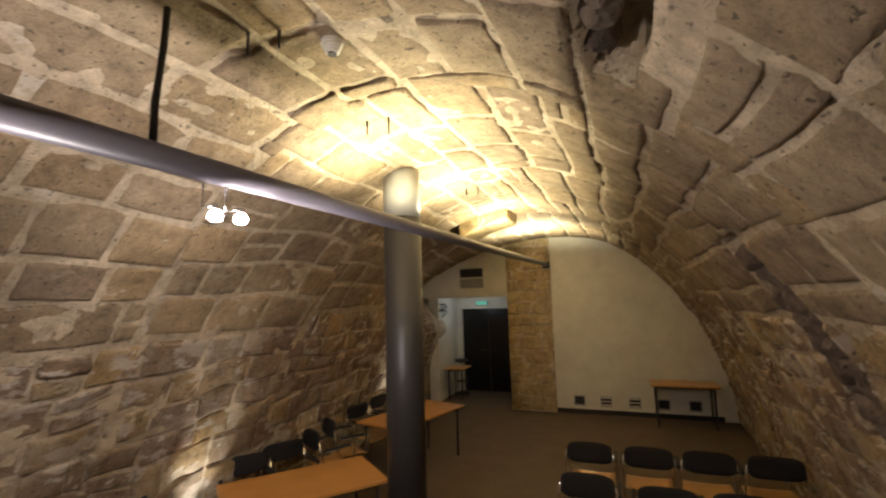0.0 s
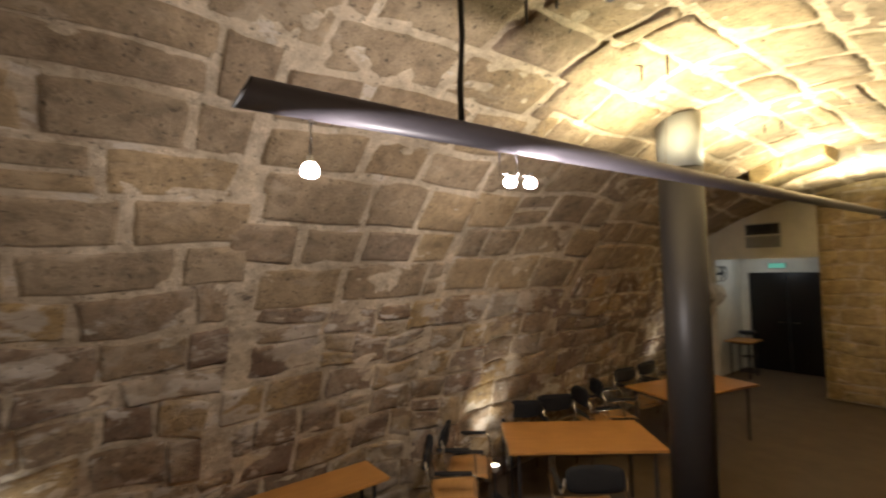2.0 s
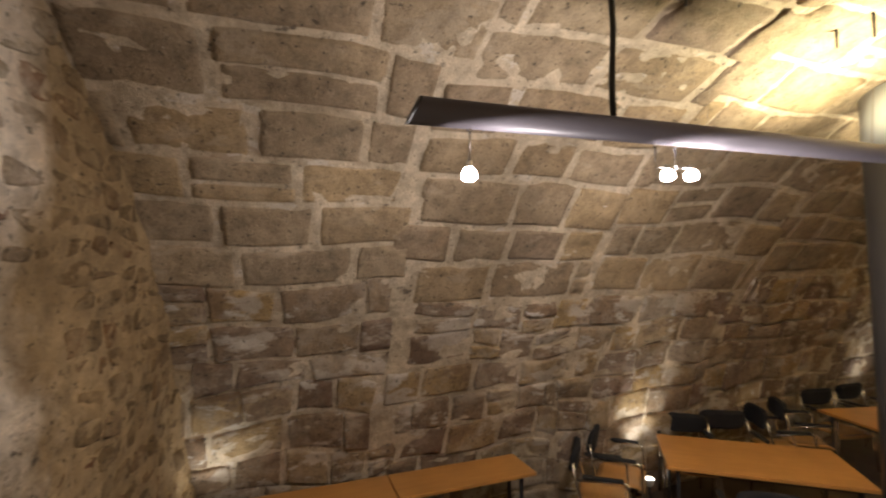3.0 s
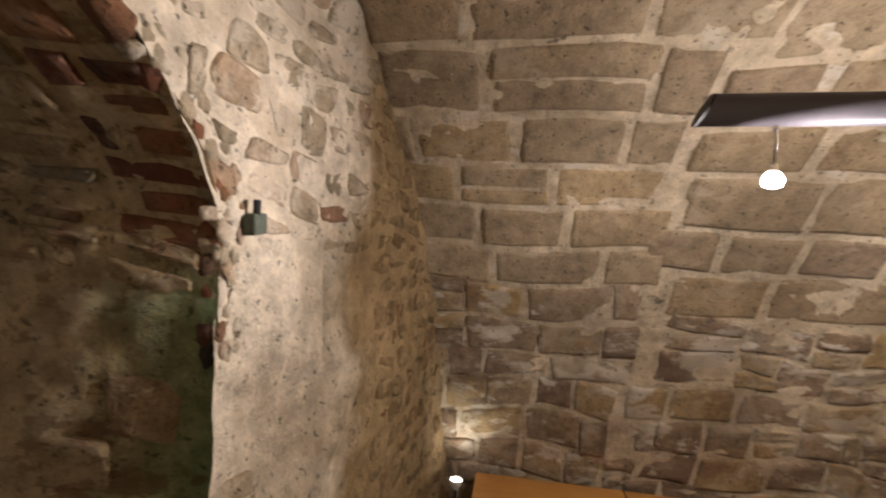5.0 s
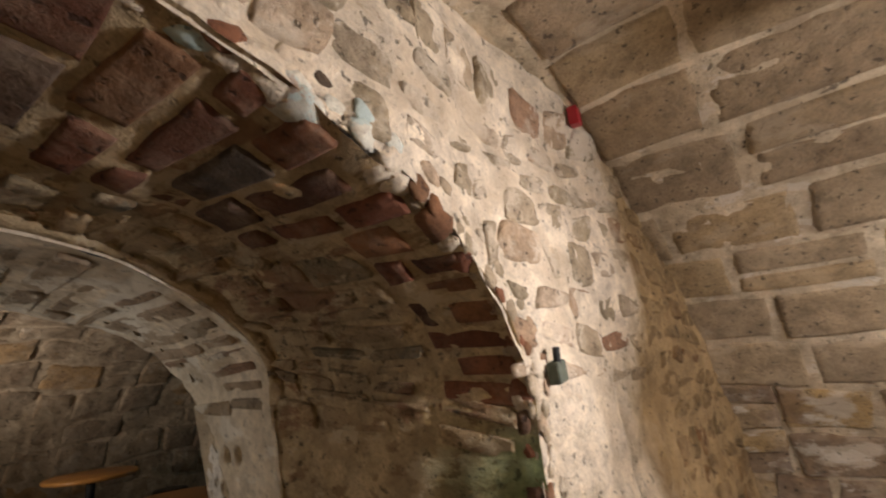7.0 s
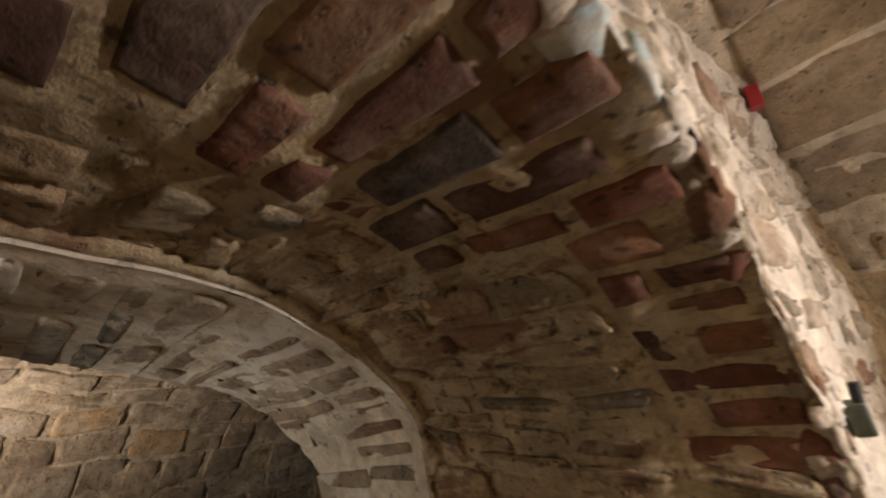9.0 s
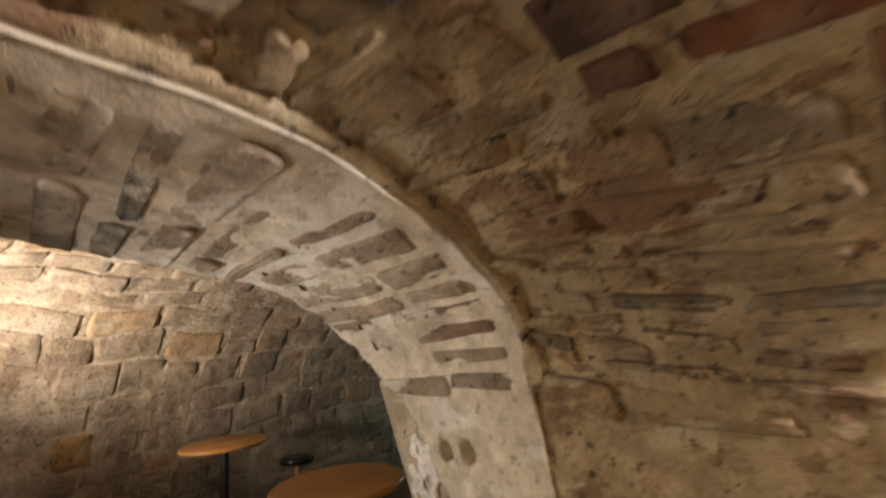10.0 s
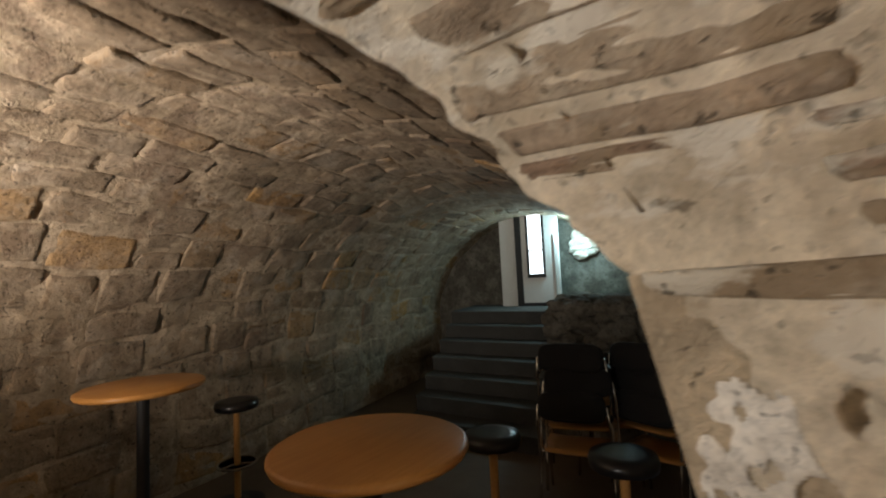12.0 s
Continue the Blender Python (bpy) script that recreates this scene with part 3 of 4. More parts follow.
def ring_fn(u, s):
    """u runs from 0 at the joint to 1 at the bar's edge."""
    p, n = Vector(pass_fn(PSTEP - 0.001 + u * (ring_end(s) - PSTEP + 0.001), s)), ring_nrm(u, s)
    if p.x < 0.3:
        # putlog holes left in the jamb
        for l, z, r in ((-1.675, 2.263, 0.022), (-1.587, 2.267, 0.024), (-1.728, 2.13, 0.024)):
            d = math.hypot(p.y - l, (p.z - z) * 0.8) / r
            if d < 1.15:
                p -= n * 0.06 * min(1.0, (1.15 - d) * 4)
    return p


def ring_nrm(u, s):
    return pass_nrm(P1, s)


bm = rough_sheet(bmesh.new(), ring_fn, ring_nrm, steps(0, 1, 90), steps(0, G, 560), 0.008, 9.0)
sheet(bm, lambda k, s: pass_fn(PSTEP + 0.0005 - 0.0015 * k, s), [0, 1], steps(0, G, 120))
ring_wall = tagged(part("wall_passage_ring", bm, M_MORTAR_RING, smooth=True), "inner arch of long flat stones with wide pale joints", "stone arch", kind="structure")
part("floor_passage", box(bmesh.new(), (-1.0, P1 - 0.02, FL2 - 0.2), (2.3, P0, FL2)), M_BOUNCE_FLOOR)
tagged(bpy.data.objects["floor_passage"], "unseen floor of the arched passage, pale to bounce light up", "floor", kind="structure")


def arch_edge(c):
    """Height of the arch's edge in the end wall, 0 beside it."""
    cc, a, sz, b, lean = knot(P0)
    t = (c - cc) / a
    return 0.0 if abs(t) >= 1 else sz + b * math.sqrt(1 - t * t)


def face_fn(c, z):
    w = wavy((c * 1.5, 3.1, z * 1.5), 0.05)
    # a ragged upright split in the lower part of the pier
    e = abs(c + 1.3 + 0.06 * noise.noise(Vector((0, 3, z * 3)))) / (0.03 + 0.03 * abs(noise.noise(Vector((1, 7, z * 6)))))
    if z < 2.62 and e < 1:
        w -= 0.06 * (1 - e * e) * min(1.0, (2.62 - z) * 5) * (0.5 + 0.5 * abs(noise.noise(Vector((4, 2, z * 9)))))
    return c, end_l(c) + w, z


FACE_N = Vector((0.06, 1, 0)).normalized()
bm = bmesh.new()
CE, AE, SE = KNOTS[0][1], KNOTS[0][2], KNOTS[0][3]


def strip(cs, low):
    rough_sheet(bm, lambda c, k: face_fn(c, low(c) + (vault_top(c) + 0.05 - low(c)) * k), lambda c, k: FACE_N, cs, steps(0, 1, 150), 0.014, 8.0)


strip(steps(HC - HA + 0.02, CE - AE, 170), lambda c: 0.0)
strip([CE + AE * math.cos(t) for t in steps(math.pi, 0, 90)], lambda c: SE if abs(c - CE) > AE - 1e-6 else arch_edge(c))
strip(steps(CE + AE, HC + HA - 0.02, 10), lambda c: 0.0)
sheet(bm, lambda c, z: face_fn(c, z), [CE - AE, CE - AE + 1e-4], [0, 1])
bmesh.ops.recalc_face_normals(bm, faces=bm.faces)
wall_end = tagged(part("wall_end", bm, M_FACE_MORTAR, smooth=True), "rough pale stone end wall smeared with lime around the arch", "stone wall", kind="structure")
# unseen landing before the passage, with steps down to the hall floor
bm = bmesh.new()
box(bm, (-0.9, P0, 0), (2.05, 1.2, FL2))
for k in range(3):
    box(bm, (-0.9, 1.2 + 0.3 * k, 0), (2.05, 1.5 + 0.3 * k, FL2 - 0.2 * (k + 1)))
tagged(part("landing", bm, M_BOUNCE_FLOOR), "unseen landing with three steps, pale to bounce light up", "landing", kind="structure")

# ---------------------------------------------------------------- bar room
BFAR = BL - BA
BC0, BC1 = -6.9, 3.2
_bp = [(BFAR, FL2), (BFAR, 1.2), (BFAR, BZ)] + [(BL - BA * math.cos(t), BZ + BB * math.sin(t)) for t in steps(0, math.pi / 2, 30)[1:]]
_bp += [(BL + BA * math.sin(t), NZ0 + NB * math.cos(t)) for t in steps(0, math.pi / 2, 30)[1:]]
_bl = [0.0]
for p, q in zip(_bp, _bp[1:]):
    _bl.append(_bl[-1] + math.dist(p, q))
BGIRTH = _bl[-1]


def bar_at(s):
    k = min(max(int(np.searchsorted(_bl, s)), 1), len(_bl) - 1)
    f = (s - _bl[k - 1]) / (_bl[k] - _bl[k - 1])
    p, q = _bp[k - 1], _bp[k]
    d = Vector((q[0] - p[0], q[1] - p[1])).normalized()
    return p[0] + f * (q[0] - p[0]), p[1] + f * (q[1] - p[1]), (d.y, -d.x)


BAR = pose(-0.9, BL, 0, 0, 0, 8)                # the bar stands slightly askew to the hall


def bar_fn(p, s):
    l, z, n = bar_at(s)
    w = wavy((p, l, z), 0.04)
    return BAR @ Vector((p, l - BL + n[0] * w, z + n[1] * w))


def bar_nrm(p, s):
    n = bar_at(s)[2]
    return BAR.to_3x3() @ Vector((0, n[0], n[1]))


def in_passage(v):
    cc, a, sz, b, lean = KNOTS[-1][1:]
    if v[1] < -2.95 or v[2] < 1.0:
        return False
    if v[1] > BL + 1.2 and v[2] < sz - 0.02:
        return True
    return ((v[0] - cc) / (a + 0.01)) ** 2 + (max(0.0, v[2] - sz) / (b + 0.01)) ** 2 < 1


bm = rough_sheet(bmesh.new(), bar_fn, bar_nrm, steps(-6.6, -1.2, 80) + steps(-1.15, 2.2, 110) + steps(2.25, 3.6, 12), steps(0, BGIRTH, 150), 0.013, 7.0)
bmesh.ops.delete(bm, geom=[f for f in bm.faces if in_passage(f.calc_center_median())], context="FACES")
bar = tagged(part("vault_bar", bm, M_MORTAR_BAR, smooth=True), "barrel vault of rough stone over the bar room", "stone vault", kind="structure")
tagged(part("floor_bar", box(bmesh.new(), (BC0 - 0.2, BFAR - 1.3, FL2 - 0.2), (BC1 + 0.2, P1 - 0.02, FL2)), M_FLOOR), "dark grey floor of the bar room", "floor", kind="structure")
# near wall on both sides of the passage, leaning slightly
jl, jh, jz = pass_pt(P1, 0)[0], pass_pt(P1, JAMB)[0], KNOTS[-1][3]
jd = 0.2 * (jz - FL2)
for nm, far, lo_c, hi_c in (("wall_bar_near_a", BC0, jl, jh), ("wall_bar_near_b", BC1, 2 * KNOTS[-1][1] - jl, 2 * KNOTS[-1][1] - jh)):
    bm = bmesh.new()
    front = [bm.verts.new(p) for p in ((far, P1 + jd, FL2), (lo_c, P1 + jd - 0.002, FL2), (hi_c, P1 - 0.002, jz), (far, P1, jz))]
    back = [bm.verts.new(v.co + Vector((0, 0.2, 0))) for v in front]
    bm.faces.new(front)
    bm.faces.new(back[::-1])
    for k in range(4):
        bm.faces.new((front[k], back[k], back[(k + 1) % 4], front[(k + 1) % 4]))
    bmesh.ops.recalc_face_normals(bm, faces=bm.faces)
    tagged(part(nm, bm, M_MORTAR), "rubble wall between the bar room and the passage", "stone wall", kind="structure")
tagged(part("wall_bar_east", box(bmesh.new(), (BC1, BFAR - 0.3, FL2), (BC1 + 0.2, P1 + 0.2, 3.8)), M_WHITE), "plain plastered end wall of the bar room", "wall", kind="structure")

# stairs up at the bar's end
ST_L0, ST_L1, ST_C, RUN, RISE, NST = -5.5, -3.9, -3.75, 0.29, 0.17, 7


def skew(bm):
    """The stairs run at a slight angle to the hall's axis."""
    for q in bm.verts:
        if q.co.y < -3:
            q.co.y += 0.25 * (q.co.x + 5.9)
    return bm

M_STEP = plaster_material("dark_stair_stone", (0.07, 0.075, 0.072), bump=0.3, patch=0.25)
stairs = thing("staircase", "dark stone staircase of seven steps up to a white door", "stairs", kind="structure")
for k in range(NST):
    bm = bmesh.new()
    box(bm, (ST_C - RUN * (k + 1) - (1.1 if k == NST - 1 else 0.02), ST_L0, FL2), (ST_C - RUN * k, ST_L1, FL2 + RISE * (k + 1) - 0.035))
    box(bm, (ST_C - RUN * (k + 1) - (1.1 if k == NST - 1 else 0.02), ST_L0, FL2 + RISE * (k + 1) - 0.035), (ST_C - RUN * k + 0.025, ST_L1, FL2 + RISE * (k + 1)), 0.006)
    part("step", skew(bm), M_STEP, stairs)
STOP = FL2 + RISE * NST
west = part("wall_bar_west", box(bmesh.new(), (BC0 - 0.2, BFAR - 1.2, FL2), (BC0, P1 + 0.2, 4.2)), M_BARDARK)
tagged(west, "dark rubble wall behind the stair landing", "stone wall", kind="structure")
DC = -6.45
dr = thing("door_bar", "white door with a tall black-framed glass panel at the stair head", "door", kind="structure", at=pose(DC, 0, STOP))
part("door_leaf", box(bmesh.new(), (-0.05, -4.62, 0.0), (0, -4.02, 1.75), 0.004), M_COOLWHITE, dr)
part("side_panel", box(bmesh.new(), (-0.05, -5.0, 0.0), (-0.01, -4.72, 1.62), 0.004), M_COOLWHITE, dr, "pale side panel")
part("door_post", box(bmesh.new(), (-0.06, -4.72, 0.0), (0.02, -4.62, 1.7), 0.004), M_RUBBER, dr, "dark door post")
part("sill", box(bmesh.new(), (-0.06, -4.62, 0.0), (0.03, -4.02, 0.05), 0.004), M_RUBBER, dr)
win = part("glass_panel", box(bmesh.new(), (0.002, -4.49, 0.5), (0.01, -4.27, 1.44)), M_PANE, dr, "bright frosted glass")
bm = bmesh.new()
for lo, hi in (((-4.53, 0.44), (-4.49, 1.5)), ((-4.27, 0.44), (-4.23, 1.5)), ((-4.49, 0.44), (-4.27, 0.5)), ((-4.49, 1.44), (-4.27, 1.5)), ((-4.49, 0.86), (-4.27, 0.88))):
    box(bm, (0.001, lo[0], lo[1]), (0.025, hi[0], hi[1]), 0.003)
part("panel_frame", bm, M_RUBBER, dr, "black window frame")
hr = thing("stair_rail", "white post and handrail beside the stairs", "handrail", at=pose(0, 0, 0))
part("post", box(bmesh.new(), (-5.95, ST_L1 - 0.04, STOP), (-5.9, ST_L1, STOP + 1.05), 0.005), M_COOLWHITE, hr)
part("panel", box(bmesh.new(), (-5.93, ST_L1 - 0.03, STOP - 0.25), (-5.91, ST_L1 - 0.01, STOP)), M_COOLWHITE, hr)
# rubble flank beside the stairs, and a lit patch whitened on the end wall
fl = thing("stair_flank", "dark rubble flank wall beside the stairs", "stone wall", kind="structure")
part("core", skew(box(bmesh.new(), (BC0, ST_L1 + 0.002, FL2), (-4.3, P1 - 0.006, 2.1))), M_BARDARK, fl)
rng = random.Random(19)
for k in range(190):
    x, y, z = -4.3, rng.uniform(ST_L1 + 0.05, ST_L1 + 1.1), FL2 + 0.5 + rng.uniform(0, 0.85)
    if 110 <= k < 160:
        # uneven crest
        x, y, z = rng.uniform(-5.6, -4.3), ST_L1 + rng.uniform(0.1, 1.0), 2.09 + rng.uniform(0, 0.06)
    elif k >= 160:
        # end wall stones coloured white for its brightly lit patch, close under stair_lamp
        x, y, z = BC0 + 0.02, rng.uniform(-3.62, -3.35), rng.uniform(2.75, 3.1)
    bm = bmesh.new()
    bmesh.ops.create_icosphere(bm, subdivisions=2, radius=rng.uniform(0.08, 0.16))
    shift = Vector([rng.uniform(0, 50) for _ in range(3)])
    for q in bm.verts:
        q.co = q.co * (1 + 0.4 * noise.noise(q.co * 9 + shift))
        q.co.z *= 0.6
        q.co.x *= 0.7
    bm.transform(Matrix.Translation((x, y, z)))
    part("rubble_stone", skew(bm), M_LIME_AND_LIT if x < -6.0 else M_BARDARK, fl)

# ---------------------------------------------------------------- furniture


def meeting_table(length, depth, at, label, group=""):
    t = thing("table", label, "table", group, at=at)
    part("tabletop", box(bmesh.new(), (-length / 2, -depth / 2, 0.712), (length / 2, depth / 2, 0.74), 0.004), M_TABLE, t)
    bm = bmesh.new()
    x, y = length / 2 - 0.09, depth / 2 - 0.09
    for a, b in (((-x, -y), (x, -y)), ((-x, y), (x, y)), ((-x, -y), (-x, y)), ((x, -y), (x, y))):
        box(bm, (min(a[0], b[0]) - 0.012, min(a[1], b[1]) - 0.012, 0.672), (max(a[0], b[0]) + 0.012, max(a[1], b[1]) + 0.012, 0.712))
    part("apron_frame", bm, M_STEEL, t, "dark steel frame")
    for a in (-x, x):
        for b in (-y, y):
            part("leg", rod(bmesh.new(), (a, b, 0), (a, b, 0.674), 0.017, 12), M_STEEL, t)
    return t


def rounded_pad(bm, w, h, d, bow, seg=10):
    """A bowed, rounded pad in the xz plane: w wide, h high, d thick."""
    pts = []
    for k in range(4 * seg):
        t = k / (4 * seg) * math.tau
        ct, st = math.cos(t), math.sin(t)
        x = w / 2 * math.copysign(abs(ct) ** 0.5, ct)
        z = h / 2 * math.copysign(abs(st) ** 0.5, st)
        pts.append((x, z))
    rings = []
    for sc, off in ((0.0, d / 2), (0.6, d / 2), (0.93, d / 2 * 0.85), (1.0, 0.0), (0.93, -d / 2 * 0.85), (0.6, -d / 2), (0.0, -d / 2)):
        if sc == 0:
            rings.append([bm.verts.new((0, off, 0))])
        else:
            rings.append([bm.verts.new((x * sc, off - bow * (1 - (2 * x * sc / w) ** 2) * -1 - bow, z * sc)) for x, z in pts])
    n = len(pts)
    for a, b in zip(rings, rings[1:]):
        for k in range(n):
            if len(a) == 1:
                bm.faces.new((a[0], b[k], b[(k + 1) % n]))
            elif len(b) == 1:
                bm.faces.new((a[k], b[0], a[(k + 1) % n]))
            else:
                bm.faces.new((a[k], b[k], b[(k + 1) % n], a[(k + 1) % n]))
    bmesh.ops.recalc_face_normals(bm, faces=bm.faces)
    return bm


def make_chair(at, label, group):
    """Stacking chair: chrome tube frame with arms, ply seat, black padded back. It faces +y."""
    ch = thing("stacking_chair", label, "chair", group, at=at)
    seat = bmesh.new()
    us, vs = steps(-0.225, 0.225, 6), steps(-0.21, 0.21, 6)
    fn = lambda u, v: (u * (1 - 0.1 * (v < -0.15)), v, 0.445 - 0.012 * math.cos(u * 6) + (-0.03 * ((v - 0.13) / 0.08) ** 2 if v > 0.13 else 0))
    sheet(seat, fn, us, vs)
    r = bmesh.ops.extrude_face_region(seat, geom=seat.faces[:])
    bmesh.ops.translate(seat, verts=[v for v in r["geom"] if isinstance(v, bmesh.types.BMVert)], vec=(0, 0, -0.014))
    bmesh.ops.recalc_face_normals(seat, faces=seat.faces)
    part("seat", seat, M_SEAT, ch, "beech plywood seat", True)
    bk = rounded_pad(bmesh.new(), 0.45, 0.205, 0.05, 0.035)
    bmesh.ops.transform(bk, matrix=pose(0, -0.22, 0.75, -10), verts=bk.verts)
    part("backrest", bk, M_BLACK, ch, "black upholstered backrest", True)
    for s in (-1, 1):
        x = 0.245 * s
        part("side_frame", tube(bmesh.new(), [(x, -0.25, 0.01), (x, -0.2, 0.22), (x, -0.17, 0.42), (x, -0.22, 0.62), (x * 0.93, -0.245, 0.76)], 0.011), M_CHROME, ch, "chrome rear leg", True)
        part("front_leg", tube(bmesh.new(), [(x, 0.23, 0.01), (x, 0.2, 0.25), (x, 0.19, 0.6), (x, 0.17, 0.645), (x, 0.12, 0.655), (x, -0.2, 0.63)], 0.011), M_CHROME, ch, "chrome front leg", True)
        part("armrest", box(bmesh.new(), (x - 0.02, -0.17, 0.655), (x + 0.02, 0.15, 0.68), 0.008), M_RUBBER, ch, "black armrest")
    for y in (0.17, -0.16):
        part("cross_tube", rod(bmesh.new(), (-0.245, y, 0.415), (0.245, y, 0.415), 0.01), M_CHROME, ch)
    return ch


BEECH = "rectangular beech meeting table on dark steel legs"
meeting_table(1.4, 0.78, pose(-2.37, 4.32, 0, 0, 0, 51), BEECH + " beside the column", "meeting tables")
meeting_table(1.55, 0.76, pose(-2.46, 6.92, 0, 0, 0, 75), BEECH + " behind the column", "meeting tables")
meeting_table(1.13, 0.4, pose(-3.01, 1.92, 0, 0, 0, 90), "narrow beech side table standing along the stone wall", "side tables")
meeting_table(1.12, 0.4, pose(-3.01, 0.785, 0, 0, 0, 90), "narrow beech side table standing along the stone wall", "side tables")
meeting_table(1.1, 0.6, pose(1.42, 10.1, 0), "small beech table against the white end wall", "meeting tables")
STACK = "stacking chair with beech seat, black back and chrome frame"
proto = make_chair(pose(0.07, 6.07, 0), STACK, "chairs in rows")
for c, l in ((0.63, 6.07), (1.16, 6.08), (1.70, 6.1), (0.11, 5.2), (0.72, 5.08), (1.25, 5.1), (1.78, 5.12)):
    copy_thing(proto, pose(c, l, 0, 0, 0, (c * 37 + l * 11) % 4 - 2))
for k, (c, l, r) in enumerate(((-1.90, 3.78, 51), (-2.83, 3.16, -39), (-3.08, 3.55, -45), (-3.06, 4.36, -129), (-2.95, 4.85, -120), (-2.98, 5.6, -30), (-3.04, 6.05, -38), (-3.1, 6.75, -100), (-3.1, 7.4, -95))):
    tagged(copy_thing(proto, pose(c, l, 0, 0, 0, r)), group="chairs round the tables")

# column with a slanted head, coloured paler where the rail lights it
col = thing("steel_column", "round dark grey steel column with a slanted top painted as lit", "column", at=pose(-1.30, 4.33, 0))
part("shaft", lathe(bmesh.new(), [(0.165, 0.0), (0.165, 3.12)], 64), M_STEEL, col, "", True)
# the head's pale grey paints in the glow from above the rail
bm = lathe(bmesh.new(), [(0.166, 3.121), (0.166, 3.5)], 64)
for v in bm.verts:
    if v.co.z > 3.3:
        v.co.z = 3.5 + 0.25 * v.co.x - 0.1 * v.co.y
part("head", bm, M_STEEL_LIT, col, "slanted head, its lit top painted paler", True)
part("base_plate", lathe(bmesh.new(), [(0.23, 0), (0.23, 0.012), (0.17, 0.014)], 48), M_STEEL, col)

# light rail with its lamps
RAILC = -0.95
rail = thing("light_rail", "long grey aluminium tube carrying small halogen lamps", "light rail", at=pose(0, 0, 0))
RA, RB = Vector((RAILC, 0.955, 2.893)), Vector((RAILC, FAR, 3.045))
bm = bmesh.new()
rod(bm, RA, RB, 0.047, 32)
for v in bm.verts:
    if v.co.y < 2:
        v.co.y += (v.co.z - RA.z) * 0.5
part("tube", bm, M_ALU, rail, "", True)
bm = bmesh.new()
rod(bm, RA - Vector((0, 0.004, 0)), RA + Vector((0, 0.004, 0)), 0.0475, 32)
for v in bm.verts:
    v.co.y += (v.co.z - RA.z) * 0.5 - 0.002
part("end_cap", bm, M_RUBBER, rail, "black end cap")
part("wall_bracket", box(bmesh.new(), (RAILC - 0.07, FAR - 0.1, 2.97), (RAILC + 0.07, FAR - 0.002, 3.1), 0.01), M_STEEL, rail)


def rail_z(l):
    return RA.z + (RB.z - RA.z) * (l - RA.y) / (RB.y - RA.y)


def halogen(l, bend, head, label):
    """A small unshielded halogen head on a thin bent rod below the rail."""
    t = thing("halogen_lamp", label, "lamp", "rail lamps")
    z = rail_z(l) - 0.045
    part("clip", rod(bmesh.new(), (RAILC, l, z - 0.012), (RAILC, l, z + 0.006), 0.008, 12), M_CHROME, t)
    h = Vector(head)
    part("rod", tube(bmesh.new(), [(RAILC, l, z), (RAILC, l, z - bend), h + Vector((0, 0, 0.03))], 0.0045), M_CHROME, t, "thin chrome rod", True)
    part("socket", rod(bmesh.new(), h + Vector((0, 0, 0.014)), h + Vector((0, 0, 0.036)), 0.012, 14), M_CHROME, t, "chrome socket")
    bm = lathe(bmesh.new(), [(0.009, 0.018), (0.017, 0.012), (0.025, 0.0), (0.027, -0.014), (0.022, -0.026), (0.01, -0.031)], 24, h)
    g = part("reflector", bm, M_GLOW, t, "glowing glass reflector", True)
    g.visible_shadow = False
    return t


halogen(1.15, 0.03, (RAILC, 1.145, 2.70), "single glowing halogen lamp hanging on a straight rod")
halogen(1.955, 0.1, (RAILC + 0.01, 2.005, 2.745), "glowing halogen lamp on a bent rod under the rail")
halogen(2.06, 0.1, (RAILC + 0.01, 2.13, 2.752), "glowing halogen lamp on a bent rod under the rail")

# power cable, suspension wires and their hooks
bm = tube(bmesh.new(), [(RAILC, 1.755, 2.95), (RAILC - 0.02, 1.77, 3.1), (RAILC - 0.07, 1.83, 3.35), (-1.13, 1.92, 3.62)], 0.013, 10)
tagged(part("power_cable", bm, M_RUBBER, None, "", True), "thick black cable from the vault to the light rail", "cable")
for c, l in ((-0.99, 2.2), (-0.85, 2.24), (-1.02, 3.27), (-0.91, 3.37), (-1.0, 5.3), (-0.9, 5.4)):
    w = thing("suspension_wire", "thin steel wire holding the rail from a ceiling hook", "wire", "suspension wires")
    top = vault_top(c)
    part("wire", tube(bmesh.new(), [(RAILC, l, rail_z(l) + 0.05), (c, l, top - 0.06)], 0.0016, 6), M_CHROME, w)
    part("hook", rod(bmesh.new(), (c, l, top - 0.1), (c, l, top + 0.05), 0.006, 8, 0.009), M_STEEL, w, "dark iron hook")

sm = thing("smoke_detector", "round cream smoke detector on the vault", "smoke detector", at=pose(-0.69, 2.41, vault_top(-0.69) - 0.02))
part("base", lathe(bmesh.new(), [(0.05, 0.05), (0.052, 0.0), (0.05, -0.02)], 32), M_WHITE, sm)
for k in range(3):
    part("ring", lathe(bmesh.new(), [(0.044 - 0.006 * k, -0.024 - 0.014 * k), (0.046 - 0.006 * k, -0.03 - 0.014 * k), (0.04 - 0.006 * k, -0.036 - 0.014 * k)], 32), M_WHITE, sm)
part("core", lathe(bmesh.new(), [(0.03, -0.015), (0.022, -0.07)], 20), M_STEEL, sm)

# fittings of the far wall
bm = box(bmesh.new(), (PIL1 + 0.002, FAR + 0.045, 0), (HC + HA - 0.05, FAR + 0.06, 0.09), 0.003)
tagged(part("baseboard", bm, M_RUBBER), "dark skirting board along the white wall", "baseboard", kind="structure")


